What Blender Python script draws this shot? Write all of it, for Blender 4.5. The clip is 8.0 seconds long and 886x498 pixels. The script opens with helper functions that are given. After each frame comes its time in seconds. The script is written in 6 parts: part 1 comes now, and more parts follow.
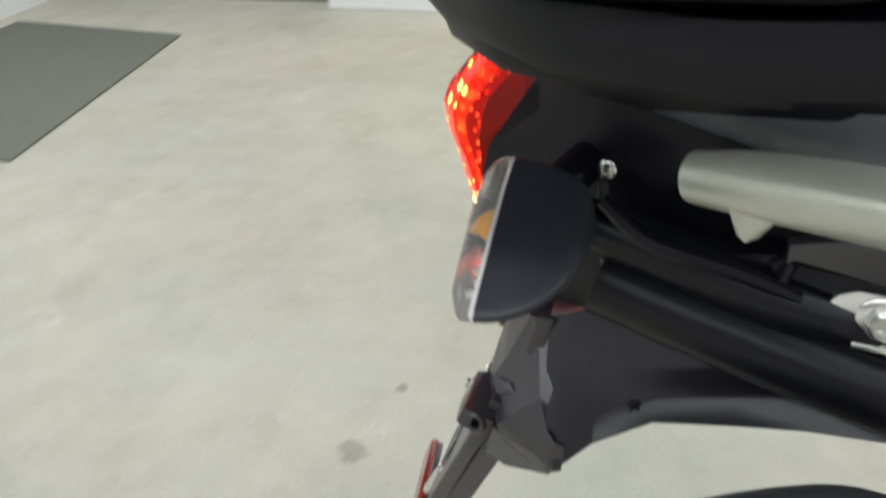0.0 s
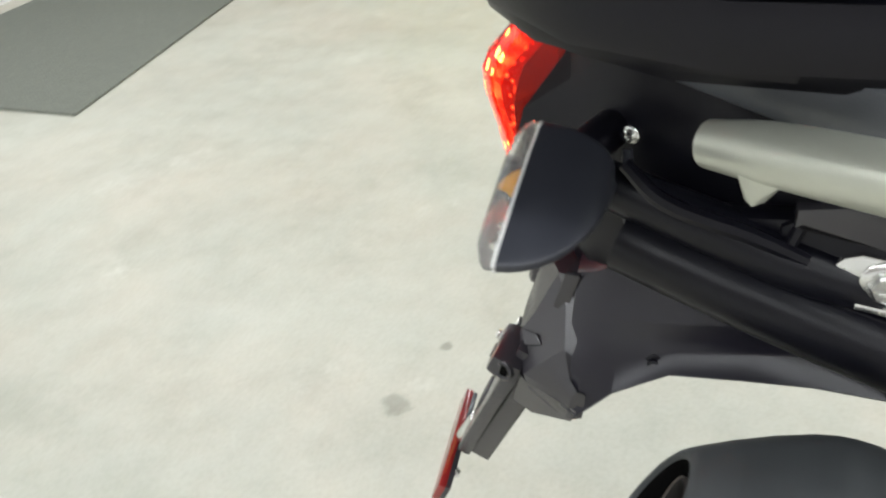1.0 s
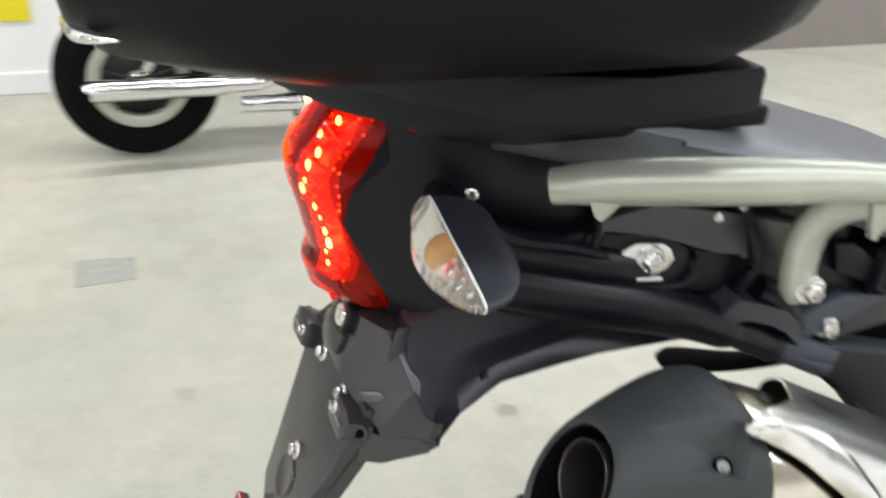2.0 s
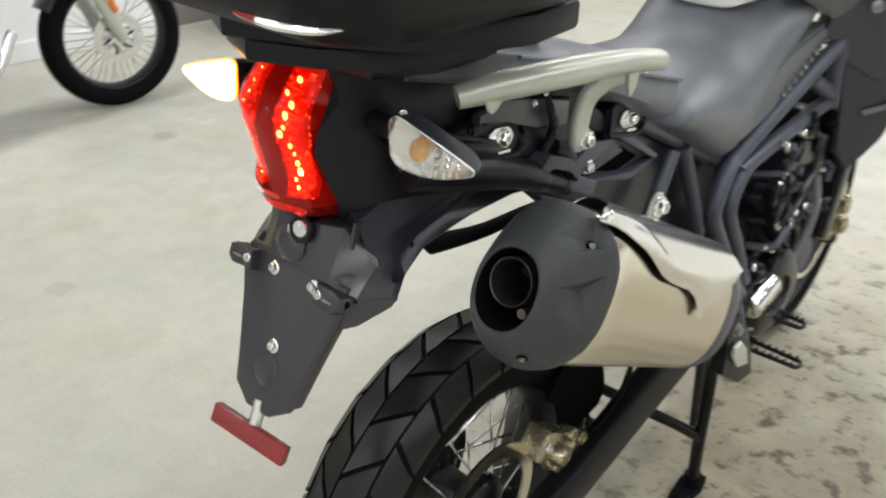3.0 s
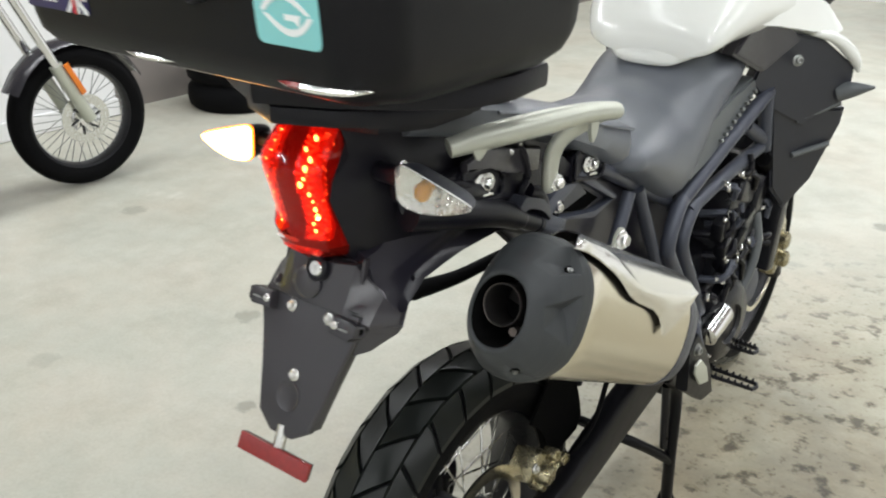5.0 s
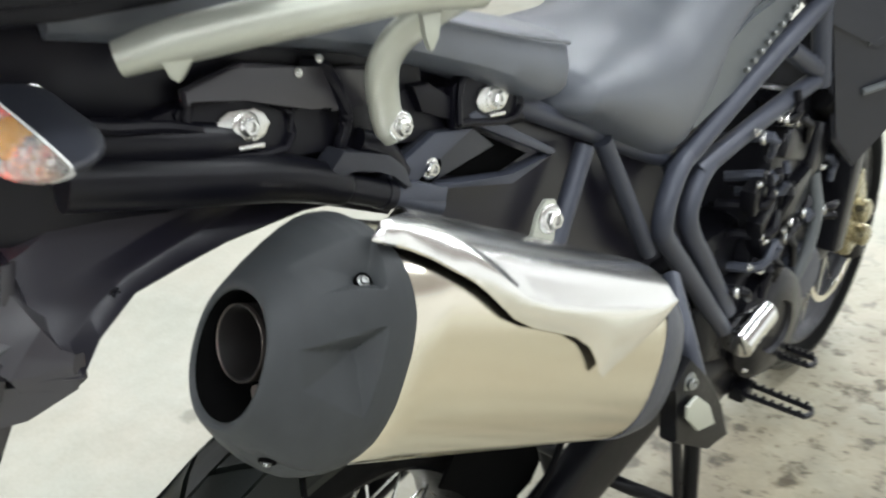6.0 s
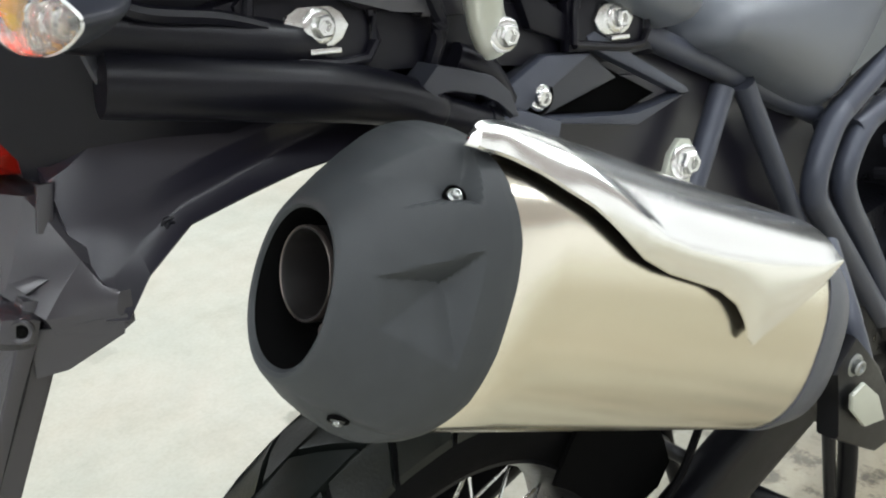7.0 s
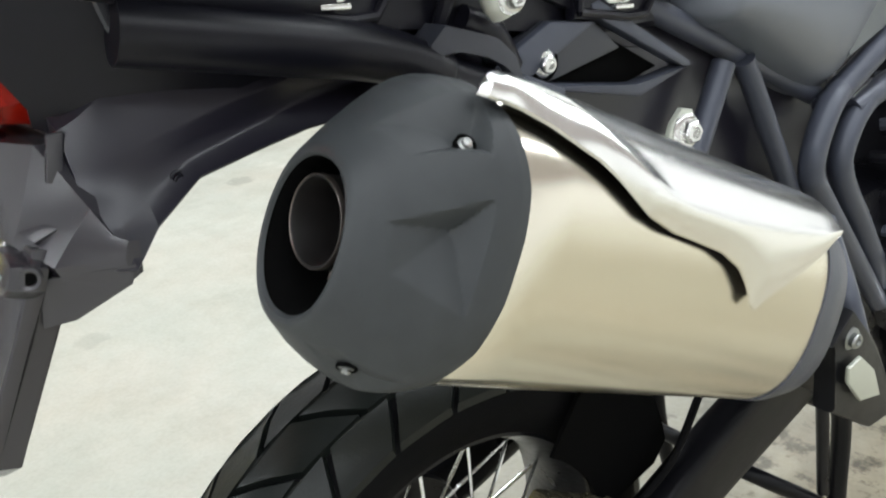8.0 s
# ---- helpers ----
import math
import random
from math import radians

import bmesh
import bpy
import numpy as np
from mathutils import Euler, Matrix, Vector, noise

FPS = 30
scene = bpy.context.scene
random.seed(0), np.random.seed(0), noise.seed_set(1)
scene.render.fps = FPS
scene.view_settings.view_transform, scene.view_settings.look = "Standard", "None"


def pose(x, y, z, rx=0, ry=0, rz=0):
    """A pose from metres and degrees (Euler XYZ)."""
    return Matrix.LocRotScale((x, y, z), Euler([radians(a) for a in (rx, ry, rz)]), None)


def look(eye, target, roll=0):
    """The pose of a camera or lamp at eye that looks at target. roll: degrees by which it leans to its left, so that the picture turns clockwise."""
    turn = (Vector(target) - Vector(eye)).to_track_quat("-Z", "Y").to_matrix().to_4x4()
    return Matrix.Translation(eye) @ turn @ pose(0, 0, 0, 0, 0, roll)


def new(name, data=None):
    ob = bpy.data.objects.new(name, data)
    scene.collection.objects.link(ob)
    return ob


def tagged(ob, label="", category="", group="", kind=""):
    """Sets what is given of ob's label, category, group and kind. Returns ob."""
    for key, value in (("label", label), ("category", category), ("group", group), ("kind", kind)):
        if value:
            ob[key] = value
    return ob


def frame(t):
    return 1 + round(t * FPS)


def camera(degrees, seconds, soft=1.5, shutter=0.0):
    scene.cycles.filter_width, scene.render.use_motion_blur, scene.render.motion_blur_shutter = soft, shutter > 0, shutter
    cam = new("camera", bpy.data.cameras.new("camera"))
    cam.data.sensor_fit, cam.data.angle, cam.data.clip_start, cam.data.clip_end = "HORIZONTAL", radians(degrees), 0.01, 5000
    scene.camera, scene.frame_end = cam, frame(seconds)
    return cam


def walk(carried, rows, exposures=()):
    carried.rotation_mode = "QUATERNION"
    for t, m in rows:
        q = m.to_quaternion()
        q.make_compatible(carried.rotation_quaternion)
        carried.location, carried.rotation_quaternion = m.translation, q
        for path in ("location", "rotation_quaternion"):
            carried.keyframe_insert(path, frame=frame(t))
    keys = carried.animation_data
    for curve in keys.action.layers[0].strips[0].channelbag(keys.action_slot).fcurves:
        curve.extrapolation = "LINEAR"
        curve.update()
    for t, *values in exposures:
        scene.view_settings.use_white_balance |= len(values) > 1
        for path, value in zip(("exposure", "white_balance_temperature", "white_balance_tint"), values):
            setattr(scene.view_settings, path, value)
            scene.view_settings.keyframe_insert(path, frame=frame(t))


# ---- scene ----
cam = camera(53.5, 8.0, soft=2.0, shutter=0.5)
PATH = [
    (0, (0.513, -0.156, 1.332), (-1.119, -0.688, 0.307), -3.2),
    (0.2, (0.506, -0.122, 1.327), (-1.051, -0.755, 0.243), -4.1),
    (0.5, (0.511, -0.104, 1.341), (-1.02, -0.783, 0.248), -5.0),
    (0.7, (0.515, -0.104, 1.341), (-1.001, -0.794, 0.235), -5.3),
    (0.9, (0.526, -0.118, 1.343), (-1.0, -0.786, 0.235), -3.9),
    (1, (0.542, -0.134, 1.347), (-1.011, -0.768, 0.258), -3.7),
    (1.2, (0.561, -0.186, 1.352), (-1.091, -0.674, 0.335), -2.8),
    (1.5, (0.588, -0.303, 1.346), (-1.151, -0.279, 0.357), -1.7),
    (1.7, (0.593, -0.341, 1.35), (-1.116, 0.008, 0.371), 1.4),
    (1.8, (0.598, -0.363, 1.365), (-1.095, 0.065, 0.389), 1.3),
    (2, (0.614, -0.425, 1.373), (-1.044, 0.232, 0.467), 3.1),
    (2.2, (0.636, -0.482, 1.381), (-0.912, 0.354, 0.43), 2.1),
    (3.3, (0.674, -0.954, 1.466), (-0.351, 0.51, 0.569), 2.7),
    (3.5, (0.676, -1.019, 1.488), (-0.314, 0.486, 0.62), 2.6),
    (4, (0.711, -1.08, 1.506), (-0.259, 0.469, 0.692), 2.3),
    (4.2, (0.712, -1.081, 1.507), (-0.257, 0.47, 0.697), 2.0),
    (5.3, (0.729, -0.825, 1.429), (-0.391, 0.601, 0.585), 0.8),
    (5.5, (0.721, -0.69, 1.402), (-0.395, 0.716, 0.52), 1.0),
    (5.7, (0.705, -0.571, 1.361), (-0.43, 0.815, 0.471), 0.4),
    (5.9, (0.674, -0.46, 1.301), (-0.527, 0.866, 0.408), -1.0),
    (6, (0.672, -0.428, 1.274), (-0.572, 0.874, 0.403), -2.7),
    (6.2, (0.657, -0.392, 1.212), (-0.654, 0.876, 0.391), -4.8),
    (6.5, (0.63, -0.376, 1.178), (-0.761, 0.812, 0.369), -6.1),
    (7, (0.613, -0.369, 1.163), (-0.824, 0.765, 0.356), -6.2),
    (7.5, (0.617, -0.374, 1.162), (-0.812, 0.764, 0.347), -5.6),
    (8, (0.616, -0.388, 1.14), (-0.807, 0.76, 0.329), -5.4),
]
LEVELS = [(0, -0.24, 6450, 10), (0.3, 0.0, 6450, 10), (1, 0.12, 6450, 10), (1.2, -0.1, 6450, 10), (1.5, 0.0, 6450, 10), (2.2, 0.1, 6500, 12), (3.3, -0.17, 6600, 12), (4.2, -0.2, 6650, 12), (5.4, 0.04, 6400, 10), (6.2, 0.26, 6300, 10), (8, 0.27, 6300, 10)]
walk(cam, [(t, look(eye, target, roll)) for t, eye, target, roll in PATH], LEVELS)

# ---- light ----
world = bpy.data.worlds.new("world")
scene.world = world
world.use_nodes = True
world.node_tree.nodes["Background"].inputs[0].default_value = (0.9, 0.95, 1.0, 1)
world.node_tree.nodes["Background"].inputs[1].default_value = 0.02


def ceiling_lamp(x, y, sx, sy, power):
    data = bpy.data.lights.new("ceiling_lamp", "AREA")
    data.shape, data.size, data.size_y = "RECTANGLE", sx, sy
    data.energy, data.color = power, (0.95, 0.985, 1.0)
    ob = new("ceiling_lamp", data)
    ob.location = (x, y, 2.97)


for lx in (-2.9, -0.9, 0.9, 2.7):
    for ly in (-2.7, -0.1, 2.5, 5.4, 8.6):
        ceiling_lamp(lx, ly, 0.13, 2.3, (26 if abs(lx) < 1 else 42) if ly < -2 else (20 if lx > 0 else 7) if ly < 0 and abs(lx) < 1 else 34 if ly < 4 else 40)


# ---- materials ----
def material(name, colour, rough=0.5, metal=0.0, scale=40.0, vary=0.12, bump=0.0, bump_scale=200.0, spec=0.5, coat=0.0, stretch=None, wear=0.08):
    """Paint, plastic or metal with soft blotches and a fine grain."""
    m = bpy.data.materials.new(name)
    m.use_nodes = True
    nt = m.node_tree
    b = nt.nodes["Principled BSDF"]
    b.inputs["Roughness"].default_value = rough
    b.inputs["Metallic"].default_value = metal
    b.inputs["Specular IOR Level"].default_value = spec
    b.inputs["Coat Weight"].default_value = coat
    tc = nt.nodes.new("ShaderNodeTexCoord")
    mp = nt.nodes.new("ShaderNodeMapping")
    nt.links.new(tc.outputs["Object"], mp.inputs[0])
    if stretch:
        mp.inputs["Scale"].default_value = stretch
    n1 = nt.nodes.new("ShaderNodeTexNoise")
    n1.inputs["Scale"].default_value, n1.inputs["Detail"].default_value = scale, 6
    nt.links.new(mp.outputs[0], n1.inputs["Vector"])
    mix = nt.nodes.new("ShaderNodeMixRGB")
    mix.inputs[1].default_value = (*[c * (1 - vary) for c in colour], 1)
    mix.inputs[2].default_value = (*[min(1, c * (1 + vary)) for c in colour], 1)
    nt.links.new(n1.outputs["Fac"], mix.inputs[0])
    nt.links.new(mix.outputs[0], b.inputs["Base Color"])
    rr = nt.nodes.new("ShaderNodeMapRange")
    rr.inputs[3].default_value, rr.inputs[4].default_value = max(0.02, rough - wear), min(1, rough + wear)
    nt.links.new(n1.outputs["Fac"], rr.inputs[0])
    nt.links.new(rr.outputs[0], b.inputs["Roughness"])
    if bump:
        n2 = nt.nodes.new("ShaderNodeTexNoise")
        n2.inputs["Scale"].default_value, n2.inputs["Detail"].default_value = bump_scale, 3
        nt.links.new(mp.outputs[0], n2.inputs["Vector"])
        bp = nt.nodes.new("ShaderNodeBump")
        bp.inputs["Strength"].default_value, bp.inputs["Distance"].default_value = bump, 0.002
        nt.links.new(n2.outputs["Fac"], bp.inputs["Height"])
        nt.links.new(bp.outputs[0], b.inputs["Normal"])
    return m


def glow(name, colour, strength, base=1.0):
    m = bpy.data.materials.new(name)
    m.use_nodes = True
    b = m.node_tree.nodes["Principled BSDF"]
    b.inputs["Base Color"].default_value = (*[c * base for c in colour], 1)
    b.inputs["Emission Color"].default_value = (*colour, 1)
    b.inputs["Emission Strength"].default_value = strength
    return m


def clear(name, colour, rough=0.05, transmission=1.0):
    m = material(name, colour, rough, vary=0.03)
    b = m.node_tree.nodes["Principled BSDF"]
    b.inputs["Transmission Weight"].default_value = transmission
    b.inputs["IOR"].default_value = 1.3
    return m


def concrete():
    """Worn pale concrete: broad clouds, fine grain, dark oil spots that grow dense beside the stand."""
    m = material("concrete", (0.5, 0.5, 0.42), 0.5, bump=0.07, bump_scale=60)
    nt = m.node_tree
    b = nt.nodes["Principled BSDF"]
    tc = nt.nodes.new("ShaderNodeTexCoord")

    def noise_at(scale, detail=5, rough=0.6):
        n = nt.nodes.new("ShaderNodeTexNoise")
        n.inputs["Scale"].default_value, n.inputs["Detail"].default_value, n.inputs["Roughness"].default_value = scale, detail, rough
        nt.links.new(tc.outputs["Object"], n.inputs["Vector"])
        return n.outputs["Fac"]

    def ramp(fac, stops):
        r = nt.nodes.new("ShaderNodeValToRGB")
        e = r.color_ramp.elements
        e[0].position, e[0].color = stops[0][0], (*stops[0][1], 1)
        e[1].position, e[1].color = stops[-1][0], (*stops[-1][1], 1)
        for p, c in stops[1:-1]:
            q = e.new(p)
            q.color = (*c, 1)
        nt.links.new(fac, r.inputs[0])
        return r.outputs[0]

    def mul(a, c, fac=1.0):
        x = nt.nodes.new("ShaderNodeMixRGB")
        x.blend_type = "MULTIPLY"
        x.inputs[0].default_value = fac
        nt.links.new(a, x.inputs[1])
        nt.links.new(c, x.inputs[2])
        return x.outputs[0]

    base = ramp(noise_at(0.8), [(0.3, (0.455, 0.457, 0.395)), (0.55, (0.54, 0.537, 0.467)), (0.75, (0.585, 0.578, 0.52))])
    fine = ramp(noise_at(7), [(0.35, (0.9, 0.9, 0.885)), (0.62, (1, 1, 1))])
    grit = ramp(noise_at(90, 2), [(0.3, (0.93, 0.93, 0.915)), (0.6, (1, 1, 1))])
    blush = ramp(noise_at(1.7, 6, 0.7), [(0.4, (1, 1, 1)), (0.66, (1.0, 0.945, 0.915))])
    smear = ramp(noise_at(2.6, 7, 0.72), [(0.3, (0.86, 0.86, 0.84)), (0.5, (1, 1, 1))])
    col = mul(mul(mul(base, fine), grit), mul(blush, smear))
    # pale scuffs
    scuff = ramp(noise_at(3.2, 8, 0.7), [(0.62, (0, 0, 0)), (0.72, (1, 1, 1))])
    sm = nt.nodes.new("ShaderNodeMixRGB")
    sm.inputs[2].default_value = (0.68, 0.67, 0.6, 1)
    sf = nt.nodes.new("ShaderNodeMath")
    sf.operation, sf.inputs[1].default_value = "MULTIPLY", 0.45
    nt.links.new(scuff, sf.inputs[0])
    nt.links.new(sf.outputs[0], sm.inputs[0])
    nt.links.new(col, sm.inputs[1])
    # oil spots, within a patch on the working side of the machine
    spots = ramp(noise_at(13, 6, 0.62), [(0.545, (1, 1, 1)), (0.63, (0.24, 0.215, 0.17))])
    flecks = ramp(noise_at(36, 4, 0.6), [(0.58, (1, 1, 1)), (0.7, (0.5, 0.46, 0.38))])
    soft = ramp(noise_at(3.2, 5, 0.65), [(0.36, (0.88, 0.85, 0.77)), (0.62, (0.62, 0.57, 0.47))])
    dirt = mul(mul(spots, flecks), soft)
    sep = nt.nodes.new("ShaderNodeVectorMath")
    sep.operation = "DISTANCE"
    sep.inputs[1].default_value = (1.05, 1.2, 0)
    nt.links.new(tc.outputs["Object"], sep.inputs[0])
    patch = nt.nodes.new("ShaderNodeMapRange")
    patch.inputs[1].default_value, patch.inputs[2].default_value = 0.95, 2.0
    patch.inputs[3].default_value, patch.inputs[4].default_value = 0.95, 0.0
    nt.links.new(sep.outputs["Value"], patch.inputs[0])
    out = nt.nodes.new("ShaderNodeMixRGB")
    out.blend_type = "MULTIPLY"
    nt.links.new(patch.outputs[0], out.inputs[0])
    nt.links.new(sm.outputs[0], out.inputs[1])
    nt.links.new(dirt, out.inputs[2])
    col = out.outputs[0]
    # oil stain and shade under the engine, both put into the floor colour
    soak_shade = ramp(noise_at(6, 5, 0.6), [(0.35, (0.75, 0.68, 0.57)), (0.6, (0.36, 0.31, 0.25))])
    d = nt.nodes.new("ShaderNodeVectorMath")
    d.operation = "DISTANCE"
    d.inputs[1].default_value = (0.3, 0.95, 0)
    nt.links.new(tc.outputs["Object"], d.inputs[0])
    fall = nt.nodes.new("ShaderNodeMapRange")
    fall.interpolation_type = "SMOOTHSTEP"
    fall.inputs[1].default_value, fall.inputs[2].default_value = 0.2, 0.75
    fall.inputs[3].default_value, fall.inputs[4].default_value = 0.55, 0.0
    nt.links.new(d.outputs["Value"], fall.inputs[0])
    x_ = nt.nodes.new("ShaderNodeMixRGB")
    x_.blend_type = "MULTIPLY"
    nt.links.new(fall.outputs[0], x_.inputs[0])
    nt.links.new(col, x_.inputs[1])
    nt.links.new(soak_shade, x_.inputs[2])
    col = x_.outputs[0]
    # single drips and smears with soft edges: place, radius, depth of tone
    edge = noise_at(26, 4, 0.6)
    for x, y, r, deep in ((-0.757, -0.802, 0.036, 0.45), (-0.978, -0.762, 0.017, 0.5), (-1.004, 0.414, 0.032, 0.5), (-2.572, 1.154, 0.06, 0.35), (-1.42, 0.79, 0.05, 0.4), (0.147, 3.07, 0.05, 0.6), (-1.3, -0.35, 0.03, 0.2), (-1.7, 0.2, 0.05, 0.2), (0.62, 2.55, 0.06, 0.5), (1.3, 2.5, 0.08, 0.45)):
        d = nt.nodes.new("ShaderNodeVectorMath")
        d.operation = "DISTANCE"
        d.inputs[1].default_value = (x, y, 0)
        nt.links.new(tc.outputs["Object"], d.inputs[0])
        wob = nt.nodes.new("ShaderNodeMath")
        wob.operation = "MULTIPLY_ADD"
        wob.inputs[1].default_value = -1.6 * r
        nt.links.new(edge, wob.inputs[0])
        nt.links.new(d.outputs["Value"], wob.inputs[2])
        fall = nt.nodes.new("ShaderNodeMapRange")
        fall.interpolation_type = "SMOOTHSTEP"
        fall.inputs[1].default_value, fall.inputs[2].default_value = -0.2 * r, 0.35 * r
        fall.inputs[3].default_value, fall.inputs[4].default_value = deep, 0.0
        nt.links.new(wob.outputs[0], fall.inputs[0])
        x_ = nt.nodes.new("ShaderNodeMixRGB")
        x_.blend_type = "MULTIPLY"
        x_.inputs[2].default_value = (0.3, 0.3, 0.27, 1)
        nt.links.new(fall.outputs[0], x_.inputs[0])
        nt.links.new(col, x_.inputs[1])
        col = x_.outputs[0]
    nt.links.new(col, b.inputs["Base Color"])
    return m


def woven(m, scale):
    """A diagonal weave on a plain material: two crossing bands that lift and shade it."""
    nt = m.node_tree
    b = nt.nodes["Principled BSDF"]
    tc = nt.nodes.new("ShaderNodeTexCoord")
    waves = []
    for turn in (38, -52):
        mp = nt.nodes.new("ShaderNodeMapping")
        mp.inputs["Rotation"].default_value = (0, 0, radians(turn))
        nt.links.new(tc.outputs["Object"], mp.inputs[0])
        w = nt.nodes.new("ShaderNodeTexWave")
        w.inputs["Scale"].default_value, w.inputs["Distortion"].default_value = scale, 0.4
        nt.links.new(mp.outputs[0], w.inputs["Vector"])
        waves.append(w.outputs["Fac"])
    mix = nt.nodes.new("ShaderNodeMath")
    mix.operation = "MULTIPLY"
    nt.links.new(waves[0], mix.inputs[0])
    nt.links.new(waves[1], mix.inputs[1])
    shade = nt.nodes.new("ShaderNodeMapRange")
    shade.inputs[3].default_value, shade.inputs[4].default_value = 0.75, 1.25
    nt.links.new(mix.outputs[0], shade.inputs[0])
    old = b.inputs["Base Color"].links[0].from_socket
    mul = nt.nodes.new("ShaderNodeMixRGB")
    mul.blend_type = "MULTIPLY"
    mul.inputs[0].default_value = 1.0
    nt.links.new(old, mul.inputs[1])
    nt.links.new(shade.outputs[0], mul.inputs[2])
    nt.links.new(mul.outputs[0], b.inputs["Base Color"])
    return m


def lit_speckle(name):
    """Lit red optics: a glowing red ground with scattered hot orange points."""
    m = glow(name, (1.0, 0.015, 0.006), 1.0, 0.25)
    nt = m.node_tree
    b = nt.nodes["Principled BSDF"]
    tc = nt.nodes.new("ShaderNodeTexCoord")
    vo = nt.nodes.new("ShaderNodeTexVoronoi")
    vo.inputs["Scale"].default_value = 290
    nt.links.new(tc.outputs["Object"], vo.inputs["Vector"])
    near = nt.nodes.new("ShaderNodeMapRange")
    near.inputs[1].default_value, near.inputs[2].default_value = 0.38, 0.12
    nt.links.new(vo.outputs["Distance"], near.inputs[0])
    sep = nt.nodes.new("ShaderNodeSeparateColor")
    nt.links.new(vo.outputs["Color"], sep.inputs[0])
    pick = nt.nodes.new("ShaderNodeMapRange")
    pick.inputs[1].default_value, pick.inputs[2].default_value = 0.6, 1.0
    nt.links.new(sep.outputs[0], pick.inputs[0])
    hot = nt.nodes.new("ShaderNodeMath")
    hot.operation = "MULTIPLY"
    nt.links.new(near.outputs[0], hot.inputs[0])
    nt.links.new(pick.outputs[0], hot.inputs[1])
    colr = nt.nodes.new("ShaderNodeMixRGB")
    colr.inputs[1].default_value, colr.inputs[2].default_value = (1.0, 0.03, 0.01, 1), (1.0, 0.5, 0.12, 1)
    nt.links.new(hot.outputs[0], colr.inputs[0])
    nt.links.new(colr.outputs[0], b.inputs["Emission Color"])
    power = nt.nodes.new("ShaderNodeMapRange")
    power.inputs[3].default_value, power.inputs[4].default_value = 0.45, 12.0
    nt.links.new(hot.outputs[0], power.inputs[0])
    nt.links.new(power.outputs[0], b.inputs["Emission Strength"])
    return m


CONCRETE = concrete()
WHITE_WALL = material("white_wall", (0.82, 0.82, 0.82), 0.6, scale=6, vary=0.06, bump=0.1)
BROWN_WALL = material("taupe_wall", (0.22, 0.195, 0.18), 0.7, scale=5, vary=0.12, bump=0.15)
CEILING = material("ceiling_paint", (0.28, 0.28, 0.275), 0.8, scale=4, vary=0.05)
CARPET = woven(material("carpet", (0.2, 0.21, 0.18), 0.95, scale=60, vary=0.3, bump=0.8, bump_scale=400, spec=0.1), 21)
PLASTIC = material("black_plastic", (0.0055, 0.0053, 0.009), 0.36, scale=30, vary=0.25, bump=0.06, bump_scale=900, spec=0.27)
PLASTIC_GREY = material("grey_plastic", (0.037, 0.035, 0.041), 0.22, scale=8, vary=0.08, wear=0.03, bump=0.06, bump_scale=900, spec=0.6)
SLEEVE = material("sleeve_plastic", (0.006, 0.006, 0.0095), 0.34, scale=40, vary=0.2, bump=0.08, bump_scale=800, spec=0.27)
TRAY = material("tray_plastic", (0.014, 0.013, 0.0205), 0.3, scale=8, vary=0.1, wear=0.03, bump=0.06, bump_scale=900, spec=0.5)
DOME = material("dome_plastic", (0.028, 0.03, 0.039), 0.42, scale=60, vary=0.15, bump=0.05, bump_scale=1200)
LENS_EDGE = material("lens_edge", (0.78, 0.78, 0.76), 0.15, scale=60, vary=0.1, coat=0.5)
CASE = material("case_plastic", (0.0055, 0.0055, 0.007), 0.42, scale=18, vary=0.3, bump=0.12, bump_scale=700, spec=0.18)
CAP = material("cap_plastic", (0.037, 0.0405, 0.043), 0.52, scale=60, vary=0.2, bump=0.1, bump_scale=1200, spec=0.35)
RUBBER = material("tyre_rubber", (0.0035, 0.0035, 0.004), 0.7, scale=50, vary=0.3, bump=0.2, bump_scale=500, spec=0.08)
TREAD = material("tread_rubber", (0.008, 0.01, 0.009), 0.34, scale=30, vary=0.35, bump=0.12, bump_scale=300, spec=0.3)
STEEL = material("brushed_steel", (0.8, 0.75, 0.64), 0.21, 1.0, scale=2, vary=0.02, wear=0.0, stretch=(1, 3, 1))
SHIELD = material("shield_steel", (0.9, 0.89, 0.87), 0.2, 1.0, scale=4, vary=0.03, wear=0.03, stretch=(1, 4, 1))
CHROME = material("chrome", (0.8, 0.8, 0.8), 0.12, 1.0, scale=20, vary=0.04)
BOLT = material("zinc_bolt", (0.72, 0.72, 0.7), 0.25, 1.0, scale=90, vary=0.15)
DULL_ZINC = material("dull_zinc", (0.33, 0.34, 0.33), 0.36, 1.0, scale=90, vary=0.25)
SILVER = material("silver_paint", (0.5, 0.515, 0.445), 0.34, 0.4, scale=50, vary=0.08, bump=0.08, bump_scale=900)
FRAME = material("frame_paint", (0.06, 0.066, 0.088), 0.4, 0.2, scale=40, vary=0.15, bump=0.12, bump_scale=700)
BLACK_PAINT = material("black_paint", (0.005, 0.005, 0.0065), 0.36, scale=40, vary=0.2, bump=0.12, bump_scale=700, spec=0.18)
VINYL = material("seat_vinyl", (0.11, 0.12, 0.14), 0.36, scale=40, vary=0.12, bump=0.2, bump_scale=900, spec=0.75)
TANK = material("white_paint", (0.85, 0.86, 0.82), 0.2, scale=8, vary=0.02, coat=0.6)
ENGINE = material("engine_black", (0.008, 0.008, 0.011), 0.3, 0.3, scale=45, vary=0.35, bump=0.3, bump_scale=120)
